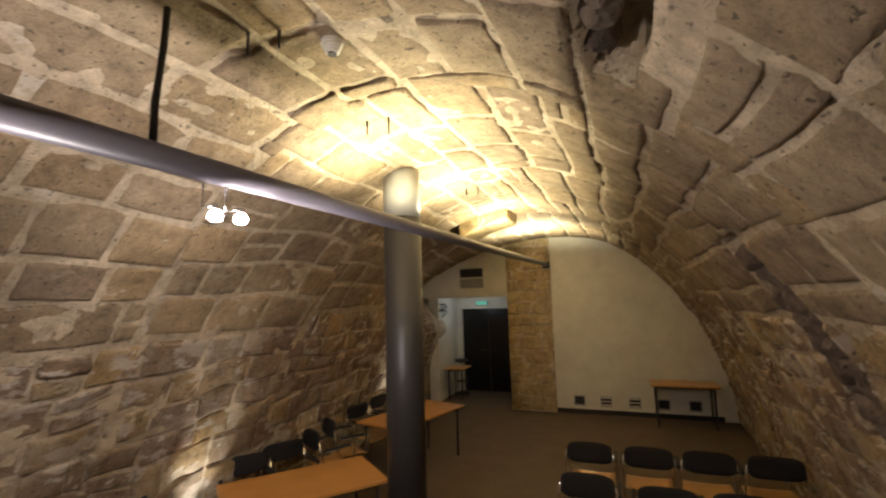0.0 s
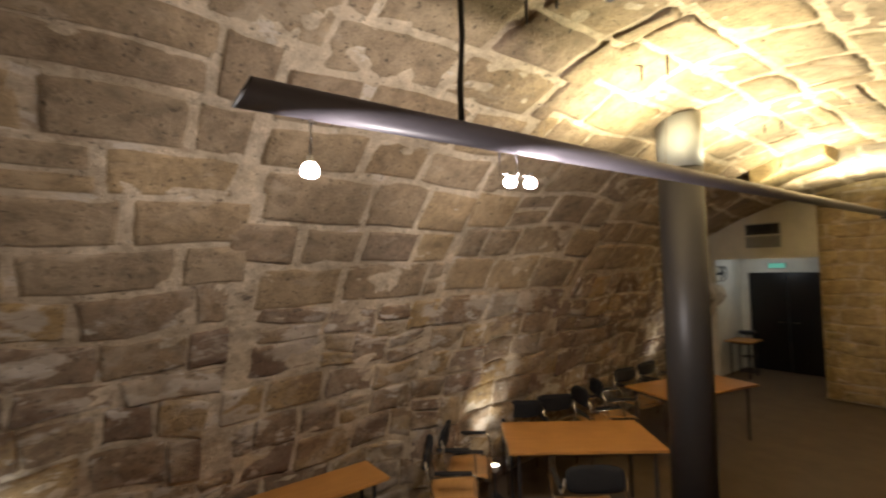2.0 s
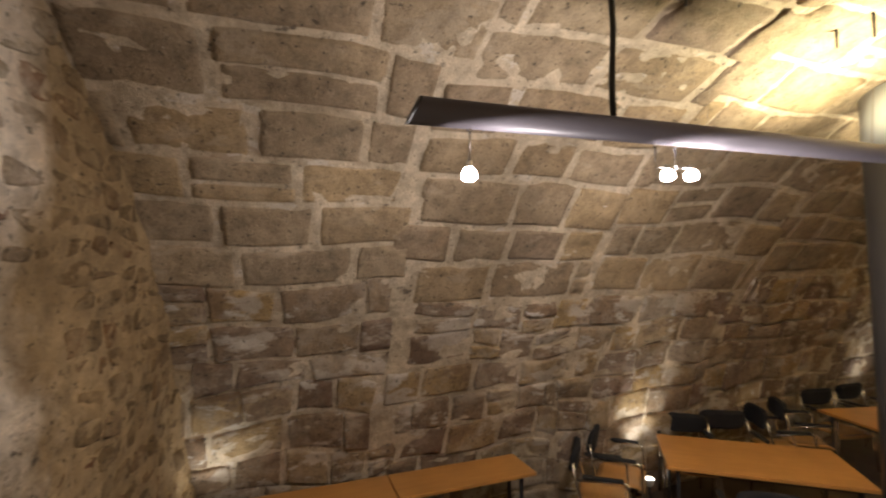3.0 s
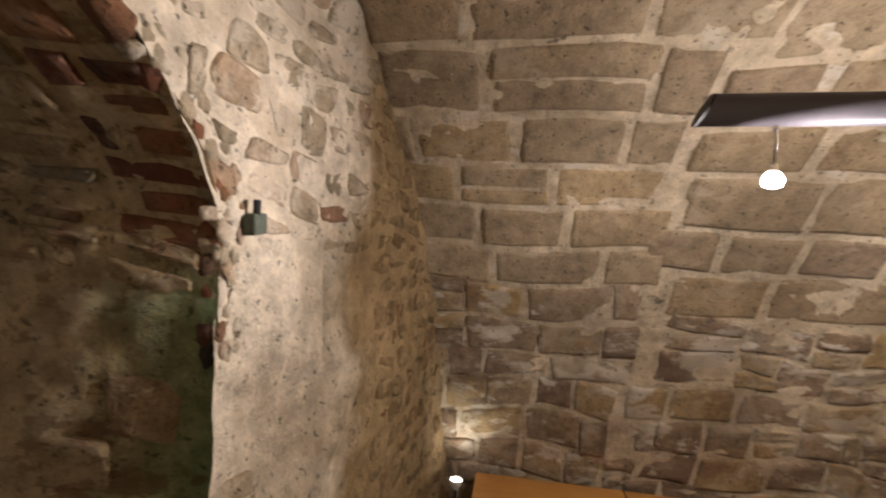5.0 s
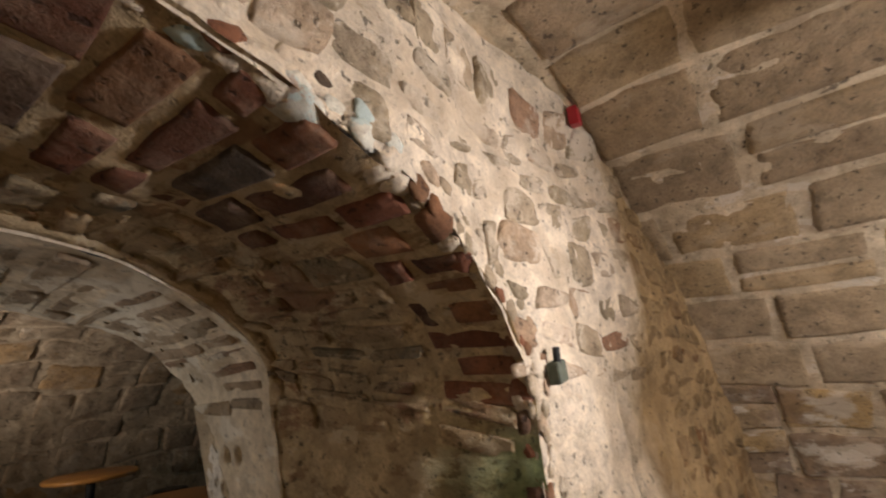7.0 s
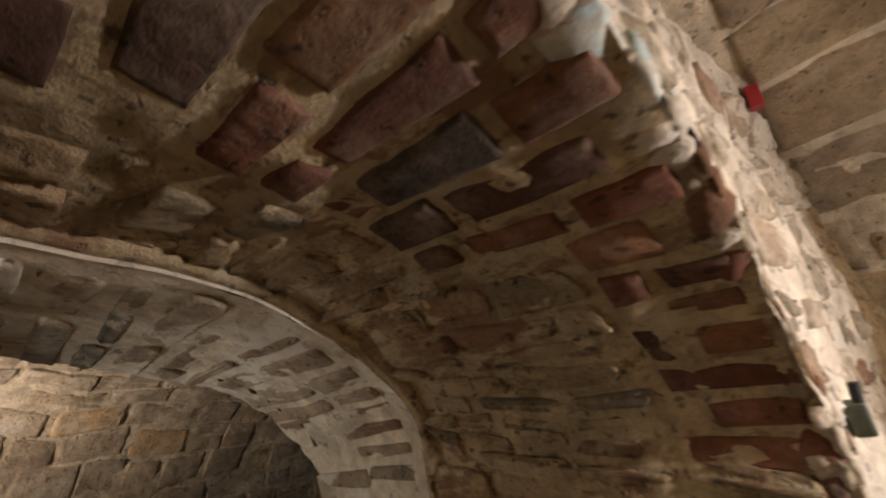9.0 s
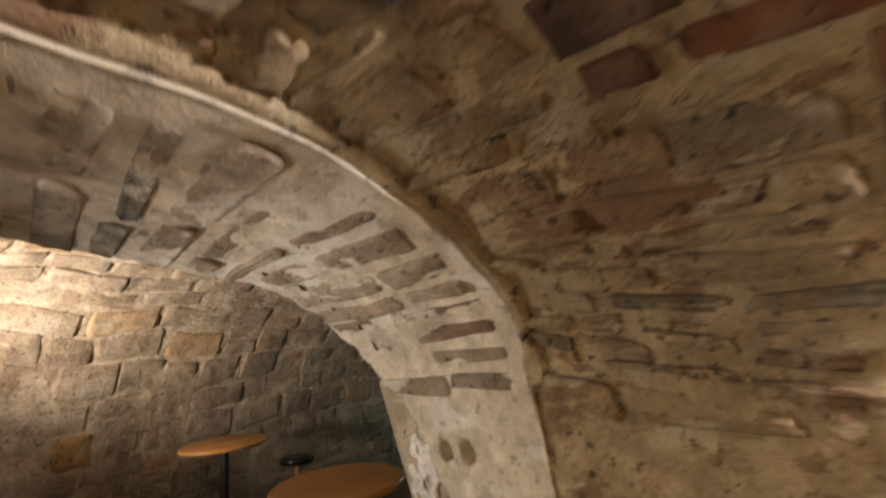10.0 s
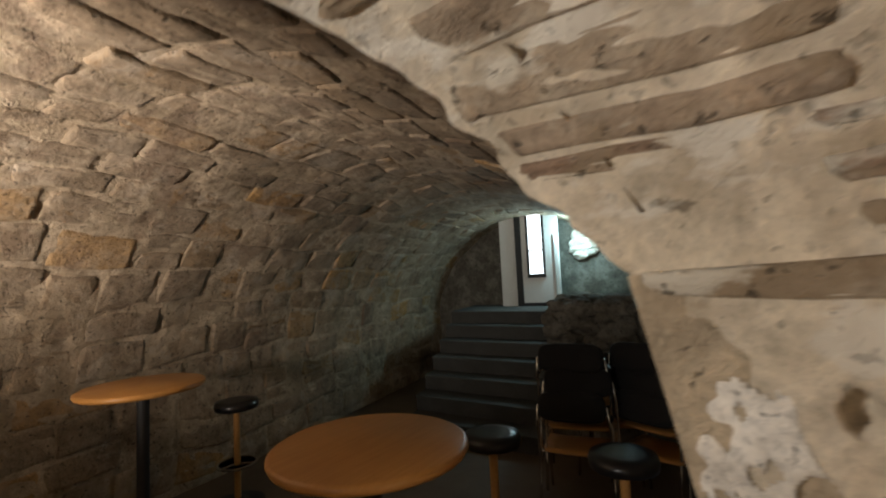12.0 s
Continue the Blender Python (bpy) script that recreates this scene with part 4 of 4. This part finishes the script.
def grille(c, z, w, h, y, n, label, group, face):
    g = thing("wall_vent", label, "vent", group, at=pose(c, y, z))
    part("backing", box(bmesh.new(), (-w / 2, -0.004, -h / 2), (w / 2, 0, h / 2)), M_RUBBER, g)
    bm = bmesh.new()
    for lo, hi in (((-w / 2, -h / 2), (w / 2, -h / 2 + 0.02)), ((-w / 2, h / 2 - 0.02), (w / 2, h / 2)), ((-w / 2, -h / 2 + 0.02), (-w / 2 + 0.018, h / 2 - 0.02)), ((w / 2 - 0.018, -h / 2 + 0.02), (w / 2, h / 2 - 0.02))):
        box(bm, (lo[0], -0.016, lo[1]), (hi[0], -0.004, hi[1]))
    part("frame", bm, M_GREYPAINT, g)
    for k in range(n):
        zz = -h / 2 + h * (k + 0.5) / n
        part("slat", box(bmesh.new(), (-w / 2 + 0.02, -0.014, zz - 0.006), (w / 2 - 0.02, -0.006, zz + 0.012)), face, g)


for k, c in enumerate((-0.44, 0.07, 0.60, 1.11, 1.64)):
    grille(c, 0.255, 0.22, 0.2, FAR + 0.06, 3, "small grey wall vent with open slats" if k in (1, 2) else "small dark wall vent near the floor", "floor vents", M_WHITE if k in (1, 2) else M_STEEL)
grille(-2.64, 2.945, 0.56, 0.22, FAR + 0.02, 9, "grey ventilation grille above the doorway", "duct grilles", M_STEEL)
grille(-2.64, 2.71, 0.56, 0.22, FAR + 0.02, 9, "light grey ventilation grille above the doorway", "duct grilles", M_GREYPAINT)
sw = thing("wall_socket", "small white switch and thermostat plates on the wall", "switch", at=pose(-0.54, FAR + 0.06, 1.37))
for x, z in ((-0.09, 0.05), (0.09, 0.05), (0.0, -0.05)):
    part("plate", box(bmesh.new(), (x - 0.035, -0.012, z - 0.035), (x + 0.035, 0, z + 0.035), 0.004), M_WHITE, sw)

# black leaves painted for the unlit open doorway in the recess, exit sign, stool
door = thing("door_recess", "black leaves standing for the dark open doorway in the white recess", "door", kind="structure", at=pose(0, 12.14, 0))
for a, b in ((-3.45, -2.76), (-2.74, -2.06)):
    leaf = part("door_leaf", box(bmesh.new(), (a, 0, 0.01), (b, 0.045, 2.09), 0.003), M_DOORWAY_DARK, door)
    x = b - 0.07 if a < -3 else a + 0.07
    part("door_handle", tube(bmesh.new(), [(x, 0, 1.05), (x, -0.05, 1.05), (x + (-0.12 if a < -3 else 0.12), -0.055, 1.05)], 0.009), M_CHROME, leaf)
ex = thing("exit_sign", "green illuminated exit sign above the door", "exit sign", at=pose(-2.9, 12.08, 2.245))
part("case", box(bmesh.new(), (-0.16, -0.03, -0.06), (0.16, 0.02, 0.06), 0.006), M_GREYPAINT, ex)
part("panel", box(bmesh.new(), (-0.145, -0.034, -0.05), (0.145, -0.0305, 0.05)), M_GREEN, ex, "glowing green panel")


def bar_stool(at, height, label, group, post_mat, seat_r=0.165):
    t = thing("bar_stool", label, "bar stool", group, at=at)
    part("seat", lathe(bmesh.new(), [(seat_r * 0.8, height - 0.075), (seat_r * 0.97, height - 0.065), (seat_r, height - 0.035), (seat_r * 0.95, height - 0.008), (seat_r * 0.6, height), (0.02, height - 0.002)], 40), M_VINYL, t, "round black padded seat", True)
    part("post", rod(bmesh.new(), (0, 0, 0.02), (0, 0, height - 0.07), 0.024, 18), post_mat, t)
    part("foot_ring", lathe(bmesh.new(), [(0.135, 0.3), (0.15, 0.3), (0.15, 0.315), (0.135, 0.315), (0.135, 0.3)], 36), M_CHROME, t, "chrome foot ring")
    for k in range(3):
        d = Vector((math.cos(k * 2.09), math.sin(k * 2.09), 0))
        part("spoke", rod(bmesh.new(), d * 0.02 + Vector((0, 0, 0.307)), d * 0.14 + Vector((0, 0, 0.307)), 0.006), M_CHROME, t)
    part("foot", lathe(bmesh.new(), [(0.2, 0), (0.2, 0.012), (0.08, 0.03), (0.03, 0.05)], 36), M_RUBBER, t, "round black foot")
    return t


bar_stool(pose(-3.4, 11.75, 0), 0.86, "black stool on a chrome base beside the doorway", "recess stools", M_CHROME)
meeting_table(0.6, 0.5, pose(-3.3, 11.2, 0, 0, 0, 90), "small beech table in the doorway recess", "side tables")
rk = thing("wall_rack", "small dark metal bracket on the recess wall", "bracket", at=pose(-3.6, 11.0, 2.1))
for k in range(3):
    part("bar", tube(bmesh.new(), [(0, -0.14 + 0.14 * k, -0.16), (0.07, -0.14 + 0.14 * k, -0.1), (0.07, -0.14 + 0.14 * k, 0.14), (0, -0.14 + 0.14 * k, 0.16)], 0.012), M_STEEL, rk)
part("plate", box(bmesh.new(), (0, -0.17, -0.02), (0.012, 0.17, 0.04)), M_STEEL, rk)

# uplights on short stands along the left wall
UPLIGHTS = ((-3.08, 0.08, 0.6, 8), (-3.12, 3.92, 0.2, 46), (-3.14, 5.66, 0.3, 46), (-3.27, 8.1, 0.1, 30))
for c, l, h, e in UPLIGHTS:
    u = thing("floor_spot", "small white uplight on a tall dark stand in the corner" if h > 0.5 else "small white floor spotlight shining up the stone wall", "floor lamp", "floor spots", at=pose(c, l, 0))
    part("base", lathe(bmesh.new(), [(0.07, 0), (0.07, 0.012), (0.02, 0.02), (0.012, 0.04)], 24), M_STEEL, u)
    part("stem", rod(bmesh.new(), (0, 0, 0.03), (0, 0, h + 0.06), 0.011, 14), M_STEEL, u, "dark stem")
    part("head", lathe(bmesh.new(), [(0.02, h + 0.05), (0.045, h + 0.09), (0.05, h + 0.125), (0.046, h + 0.126), (0.044, h + 0.11)], 24), M_WHITE, u, "white lamp head")
    part("lens", lathe(bmesh.new(), [(0.042, h + 0.112), (0.042, h + 0.116)], 24), M_GLOW_SMALL, u, "glowing lens").visible_shadow = False

# red plate, and a dark box put for a hole in the end wall
rp = box(bmesh.new(), (-0.038, -0.03, -0.038), (0.038, 0.012, 0.038), 0.006)
tagged(part("red_plate", rp, M_RED), "small red plastic plate on the stone", "wall plate").matrix_world = pose(-1.2, end_l(-1.2) + 0.05, 3.5, 0, 12, 6)
bx = thing("junction_box", "dark green box standing for a hole in the stone, with a stub of pipe", "junction box", at=pose(-0.80, end_l(-0.8) + 0.035, 2.5, 0, 8, 3))
part("box", box(bmesh.new(), (-0.035, -0.03, -0.045), (0.04, 0.008, 0.02), 0.008), M_HOLE_DARK, bx)
part("stub", rod(bmesh.new(), (0.012, -0.004, 0.0), (0.016, 0.002, 0.06), 0.011, 12), M_RUBBER, bx, "black pipe stub")

# ---------------------------------------------------------------- bar furniture


def bar_table(at, label):
    t = thing("bar_table", label, "bar table", "bar tables", at=at)
    part("tabletop", lathe(bmesh.new(), [(0.30, 1.065), (0.345, 1.072), (0.352, 1.085), (0.35, 1.098), (0.335, 1.106)], 64), M_TABLE, t, "", True)
    part("post", rod(bmesh.new(), (0, 0, 0.03), (0, 0, 1.066), 0.035, 20), M_RUBBER, t, "black steel post")
    part("foot", lathe(bmesh.new(), [(0.23, 0), (0.23, 0.012), (0.1, 0.03), (0.04, 0.05)], 40), M_RUBBER, t, "round black foot")
    return t


bar_table(pose(-0.945, -2.945, FL2), "round beech-topped bar table on a black post")
bar_table(pose(-1.1, -4.98, FL2), "round beech-topped bar table near the stone wall")
bar_stool(pose(-1.87, -5.2, FL2), 0.80, "round black bar stool on a wooden post", "bar stools", M_SEAT)
bar_stool(pose(-2.03, -3.02, FL2), 0.80, "round black bar stool on a wooden post", "bar stools", M_SEAT)
bar_stool(pose(-2.03, -2.32, FL2), 0.80, "round black bar stool on a wooden post", "bar stools", M_SEAT)
for c, l, zz, r in ((-3.05, -2.85, 0, 100), (-3.1, -2.83, 0.16, 104), (-3.12, -2.85, 0.32, 98), (-3.2, -2.3, 0, 70), (-3.25, -2.32, 0.16, 66), (-3.25, -2.3, 0.32, 72), (-3.75, -2.75, 0.0, 90), (-3.75, -2.75, 0.16, 95)):
    tagged(copy_thing(proto, pose(c, l, FL2 + zz, 0, 0, r)), "stacking chair with black back in a dark stack", group="stacked chairs")

# two lower blocks that step down from the far vault
rng = random.Random(3)
for c0, c1 in ((-1.62, -1.3), (-1.285, -0.92)):
    bm = box(bmesh.new(), (c0, 6.8, -0.13), (c1, 7.5, 0.12), 0.02)
    for q in bm.verts:
        q.co += Vector([rng.uniform(-0.012, 0.012) for _ in range(3)]) + Vector((0, 0, vault_top(q.co.x)))
    tagged(part("ledge_block", bm, M_PIER), "squared yellowish stone block stepping down from the vault", "stone block", "vault ledge blocks")

# ---------------------------------------------------------------- lamps
for at, e in (((RAILC, 1.145, 2.68), 12), ((RAILC, 2.005, 2.725), 13), ((RAILC, 2.13, 2.732), 13)):
    lamp("halogen_light", "POINT", at, e, COOLW, 0.02)
for at, e, aim in (((RAILC + 0.04, 1.13, 2.68), 50, (0.65, -0.8, 0.1)), ((RAILC + 0.05, 2.07, 2.725), 32, (0.8, 0.1, -0.5)), ((RAILC - 0.04, 1.16, 2.68), 22, (-1.5, -0.3, -0.9)), ((RAILC - 0.04, 2.1, 2.725), 62, (-1.2, 1.9, -0.4))):
    lamp("halogen_beam", "SPOT", at, e, COOLW, 0.03, tuple(p + q for p, q in zip(at, aim)), 124, 0.75)
for l, e in ((3.5, 135), (4.9, 145), (6.6, 135), (8.8, 240)):
    lamp("rail_uplight", "SPOT", (RAILC + 0.03, l, rail_z(l) + 0.08), e, (1, 0.9, 0.6), 0.05, (RAILC + 0.1, l, 4), 172, 0.5)
for c, l, h, e in UPLIGHTS:
    lamp("floor_spot_light", "SPOT", (c, l, h + 0.13), e, (1, 0.96, 0.9), 0.03, (c - 0.1, l + 0.05, h + 1), 100 if h > 0.5 else 70, 1.0)
lamp("bar_lamp", "SPOT", (1.5, -4.0, 2.3), 140, (1, 0.85, 0.73), 0.08, (-0.7, -4.65, 3.5), 94, 1.0)
# added spot without a fixture: brightens the jamb, narrowed to spare the crown
lamp("bar_lamp", "SPOT", (0.95, -2.7, 2.35), 15, (1, 0.92, 0.84), 0.1, (-0.5, -1.75, 2.3), 84, 0.8)
lamp("recess_lamp", "POINT", (-2.9, 11.3, 2.25), 4.5, (0.9, 0.95, 1.0), 0.1)
lamp("stair_lamp", "POINT", (-6.3, -3.75, 3.1), 10, (0.55, 0.9, 1.0), 0.1)

# ---------------------------------------------------------------- masonry pieces
rows, rng = [], random.Random(5)
for l0, l1 in ((-0.3, 1.35), (1.35, 3.0), (3.0, 4.9), (4.9, 7.4), (7.4, FAR)):
    v = 0.0
    while v < HGIRTH - 0.1:
        k = min(v, HGIRTH - v)
        h = rng.uniform(0.19, 0.31) if k < 2.4 else rng.uniform(0.28, 0.4)
        rows.append((v, min(v + h, HGIRTH), l0 + (rng.uniform(-0.12, 0.12) if l0 > 0 else 0), l1 + (rng.uniform(-0.12, 0.12) if l1 < FAR else 0)))
        v += h
gap_at = lambda l, s: missing(*[hall_pt(hall_th(s))[0], l, hall_pt(hall_th(s))[1]]) > 0
parted = []
for r in rows:
    c, z = hall_pt(hall_th((r[0] + r[1]) / 2))
    if c > 1.08 and 1.5 < z < 2.75:
        parted += [(r[0], r[1], r[2], min(r[3], 3.72 + rng.uniform(-0.04, 0.04))), (r[0], r[1], max(r[2], 4.12 + rng.uniform(-0.04, 0.05)), r[3])]
    else:
        parted.append(r)
rows = parted
low = [r for r in rows if min(r[0], HGIRTH - r[1]) < 2.2]
top = [r for r in rows if r not in low]
masonry(vault, "wall_stones", hall_fn, hall_nrm, low, lambda l, s: l < 3.4 and s > HGIRTH * 0.5, (M_STONE, M_STONE_REST), 11, (0.26, 0.6), 0.018, 0.016, 0.014, wob=0.022, bend=0.1, flip=True, limit=170, skip=gap_at)
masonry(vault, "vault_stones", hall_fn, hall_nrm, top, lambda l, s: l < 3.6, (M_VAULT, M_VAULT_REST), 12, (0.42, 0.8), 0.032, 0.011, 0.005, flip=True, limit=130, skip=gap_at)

# end wall rubble
rows, v, rng = [], 0.2, random.Random(8)
while v < 3.7:
    h = rng.uniform(0.1, 0.19)
    rows.append((v, v + h, HC - HA + 0.05, 1.2))
    v += h


def off_face(c, z):
    return z > vault_top(c) - 0.06 or z < arch_edge(c) + 0.05 or (c > CE - AE and z < SE) or (z < 2.42 and c > -1.75 and noise.noise(Vector((c * 3, 0, z * 2))) > -0.45)


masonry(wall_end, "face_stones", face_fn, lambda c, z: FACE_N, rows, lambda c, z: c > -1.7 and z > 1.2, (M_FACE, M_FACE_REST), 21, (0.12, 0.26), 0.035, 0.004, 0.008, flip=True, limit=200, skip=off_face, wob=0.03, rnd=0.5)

# broken stones, brick ends and crusts of lime along the arch's edge
rng = random.Random(77)
for layer, (size, pace) in enumerate(((0.042, 0.055), (0.034, 0.06), (0.028, 0.075))):
    v = JAMB - 0.25
    while v < JAMB + ARCH * 0.8:
        bm = bmesh.new()
        bmesh.ops.create_icosphere(bm, subdivisions=2, radius=1)
        shift = Vector([rng.uniform(0, 50) for _ in range(3)])
        for q in bm.verts:
            q.co *= 1 + 0.38 * noise.noise(q.co * 1.3 + shift) + 0.2 * noise.noise(q.co * 3.1 + shift)
        p, n = Vector(pass_fn(P0, v)), pass_nrm(P0, v)
        t = Vector((n.z, 0, -n.x))
        w = size * rng.uniform(0.7, 1.25)
        m = Matrix((t * w * rng.uniform(0.9, 1.5), Vector((0, 1, 0)) * w * (0.9, 0.4, 0.35)[layer], n * w * (0.55, 0.9, 0.9)[layer])).transposed().to_4x4()
        out = (-0.018, 0.03, 0.075)[layer] + rng.uniform(-0.012, 0.02)
        on_face = face_fn(p.x - n.x * out, p.z - n.z * out)[1]
        bm.transform(Matrix.Translation((p.x - n.x * max(out, 0.012), on_face - (0.035, 0.004, 0.004)[layer], p.z - n.z * max(out, 0.012))) @ m)
        pick = rng.random()
        if p.x > -0.2:
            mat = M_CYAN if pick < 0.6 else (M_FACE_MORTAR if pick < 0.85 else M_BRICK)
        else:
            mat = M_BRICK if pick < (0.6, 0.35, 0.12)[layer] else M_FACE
        part("stone", bm, mat, wall_end, smooth=True)
        v += pace * rng.uniform(0.75, 1.4)

# passage: brick heads at the hall edge, rubble soffit, long stones of the inner ring
rows, v, rng = [], JAMB + 0.05, random.Random(9)
while v < JAMB + ARCH * 0.8:
    h = rng.uniform(0.09, 0.13)
    rows.append((v, v + h, -0.66 if v < JAMB + 0.75 else -0.95, P0 - 0.005))
    v += h
masonry(passage, "bricks_rest", pass_fn, pass_nrm, rows, lambda l, s: True, (M_BRICK, M_BRICK), 31, (0.24, 0.3), 0.026, 0.005, 0.003, bend=0.02, name="brick", flip=True, wob=0.008)
rows, v = [], 0.35
while v < JAMB + ARCH * 0.95:
    h = rng.uniform(0.07, 0.13) if v > JAMB - 0.2 else rng.uniform(0.14, 0.24)
    rows.append((v, v + h, PSTEP + 0.02, P0 - 0.02 if v < JAMB + 0.05 else (-0.67 if v < JAMB + 0.75 else -0.96)))
    v += h
masonry(passage, "rubble_rest", pass_fn, pass_nrm, rows, lambda l, s: s > 0.9, (M_RUBBLE, M_RUBBLE_REST), 32, (0.1, 0.3), 0.018, 0.006, 0.008, flip=True, limit=290, wob=0.022, rnd=0.25, skip=lambda l, s: s < JAMB - 0.08 and noise.noise(Vector((l * 4, s * 5, 2))) > -0.12)
rows, v = [], 0.35
while v < JAMB + ARCH:
    h = rng.uniform(0.09, 0.15) if v > JAMB - 0.1 else rng.uniform(0.18, 0.3)
    rows.append((v, v + h, 0.05, 1.0))
    v += h
masonry(ring_wall, "ring_rest", ring_fn, ring_nrm, rows, lambda u, s: True, (M_RING, M_RING), 33, (0.35, 0.75), 0.036, 0.005, 0.007, rnd=0.22, wob=0.014, bend=0.05, least=0.2, skip=lambda u, s: (JAMB - 0.08 < s < JAMB + 0.3 and u > 0.72) or s < JAMB - 0.05)
rows, v, rng = [], 0.2, random.Random(61)
while v < JAMB - 0.2:
    h = rng.uniform(0.1, 0.17)
    rows.append((v, v + h, 0.06, 0.7))
    v += h
masonry(ring_wall, "jamb_rest", ring_fn, ring_nrm, rows, lambda u, s: True, (M_RING, M_RING), 34, (0.2, 0.42), 0.03, 0.003, 0.005, wob=0.03, least=0.14, skip=lambda u, s: noise.noise(Vector((u * 3, s * 5, 7))) > 0.0)
# white lime left on the outer edge of the jamb
bm = bmesh.new()
us, vs = steps(0.6, 0.985, 60), steps(0.2, 1.5, 180)
pts = {}
for i, u in enumerate(us):
    for k, s in enumerate(vs):
        p, n = Vector(ring_fn(u, s)), ring_nrm(u, s)
        pts[i, k] = p + n * (0.003 + 0.004 * noise.noise(p * 30))
for i in range(len(us) - 1):
    for k in range(len(vs) - 1):
        u, s = us[i], vs[k]
        edge = 0.7 + 0.08 * noise.noise(Vector((s * 4, 1, 0))) + 0.05 * noise.noise(Vector((s * 15, 5, 0)))
        if u > edge and s < 1.43 + 0.05 * noise.noise(Vector((u * 20, 3, 0))) and noise.noise(Vector((u * 26, s * 22, 4))) > -0.32:
            bm.faces.new([bm.verts.new(pts[q]) for q in ((i, k), (i, k + 1), (i + 1, k + 1), (i + 1, k))])
bmesh.ops.remove_doubles(bm, verts=bm.verts[:], dist=0.0002)
bmesh.ops.solidify(bm, geom=bm.faces[:], thickness=0.002)
part("lime_patch", bm, M_LIME_AND_LIT, ring_wall, "flaking white lime", True)
# dark rubble core in the hall vault's gaps, its colour also giving their shade
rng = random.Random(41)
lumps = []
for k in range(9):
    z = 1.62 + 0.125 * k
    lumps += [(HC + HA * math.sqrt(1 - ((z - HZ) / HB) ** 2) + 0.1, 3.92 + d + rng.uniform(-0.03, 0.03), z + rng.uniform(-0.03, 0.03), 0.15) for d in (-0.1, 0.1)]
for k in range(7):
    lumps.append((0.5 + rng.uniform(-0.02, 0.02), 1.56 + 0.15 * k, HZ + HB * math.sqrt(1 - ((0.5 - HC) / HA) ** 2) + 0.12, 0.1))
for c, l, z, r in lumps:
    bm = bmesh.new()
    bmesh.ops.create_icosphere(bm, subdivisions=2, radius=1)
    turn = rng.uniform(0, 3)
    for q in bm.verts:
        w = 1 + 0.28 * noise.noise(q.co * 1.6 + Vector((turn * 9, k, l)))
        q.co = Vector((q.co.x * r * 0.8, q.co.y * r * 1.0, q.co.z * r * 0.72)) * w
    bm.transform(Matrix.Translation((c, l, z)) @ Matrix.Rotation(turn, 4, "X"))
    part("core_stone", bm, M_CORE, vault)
bm = tube(bmesh.new(), [Vector(pass_fn(PSTEP + 0.004, s)) - 0.004 * pass_nrm(PSTEP, s) for s in steps(JAMB - 0.05, JAMB + ARCH, 60)], 0.03, 8)
part("joint_strip", bm, M_MORTAR_PASS, passage, "raised mortar line between the two arches", True)

# pier of the far wall
rows, v = [], 0.02
while v < 3.6:
    h = rng.uniform(0.16, 0.3)
    rows.append((v, v + h, PIL0 + 0.01, PIL1 - 0.01))
    v += h
masonry(pillar, "pier_rest", lambda c, z: (c, FAR, z), lambda c, z: Vector((0, -1, 0)), rows, lambda c, z: True, (M_PIER, M_PIER), 41, (0.25, 0.5), 0.014, 0.014, 0.015, wob=0.025, flip=False)

# bar vault
rows, v = [], 0.05
while v < BGIRTH - 0.05:
    h = rng.uniform(0.18, 0.32)
    rows.append((v, min(v + h, BGIRTH), -6.5, 3.0))
    v += h
masonry(bar, "bar_rest", bar_fn, bar_nrm, rows, lambda p, s: -2.5 < p < 1.2 and 0.5 < s < 3.6, (M_BAR, M_BAR_REST), 51, (0.24, 0.6), 0.018, 0.004, 0.008, flip=False, bend=0.12, rnd=0.12, wob=0.02, limit=250, skip=lambda p, s: any(in_passage(bar_fn(p + i, s + k)) for i in (-0.3, -0.15, 0, 0.15, 0.3) for k in (-0.18, 0, 0.18)))
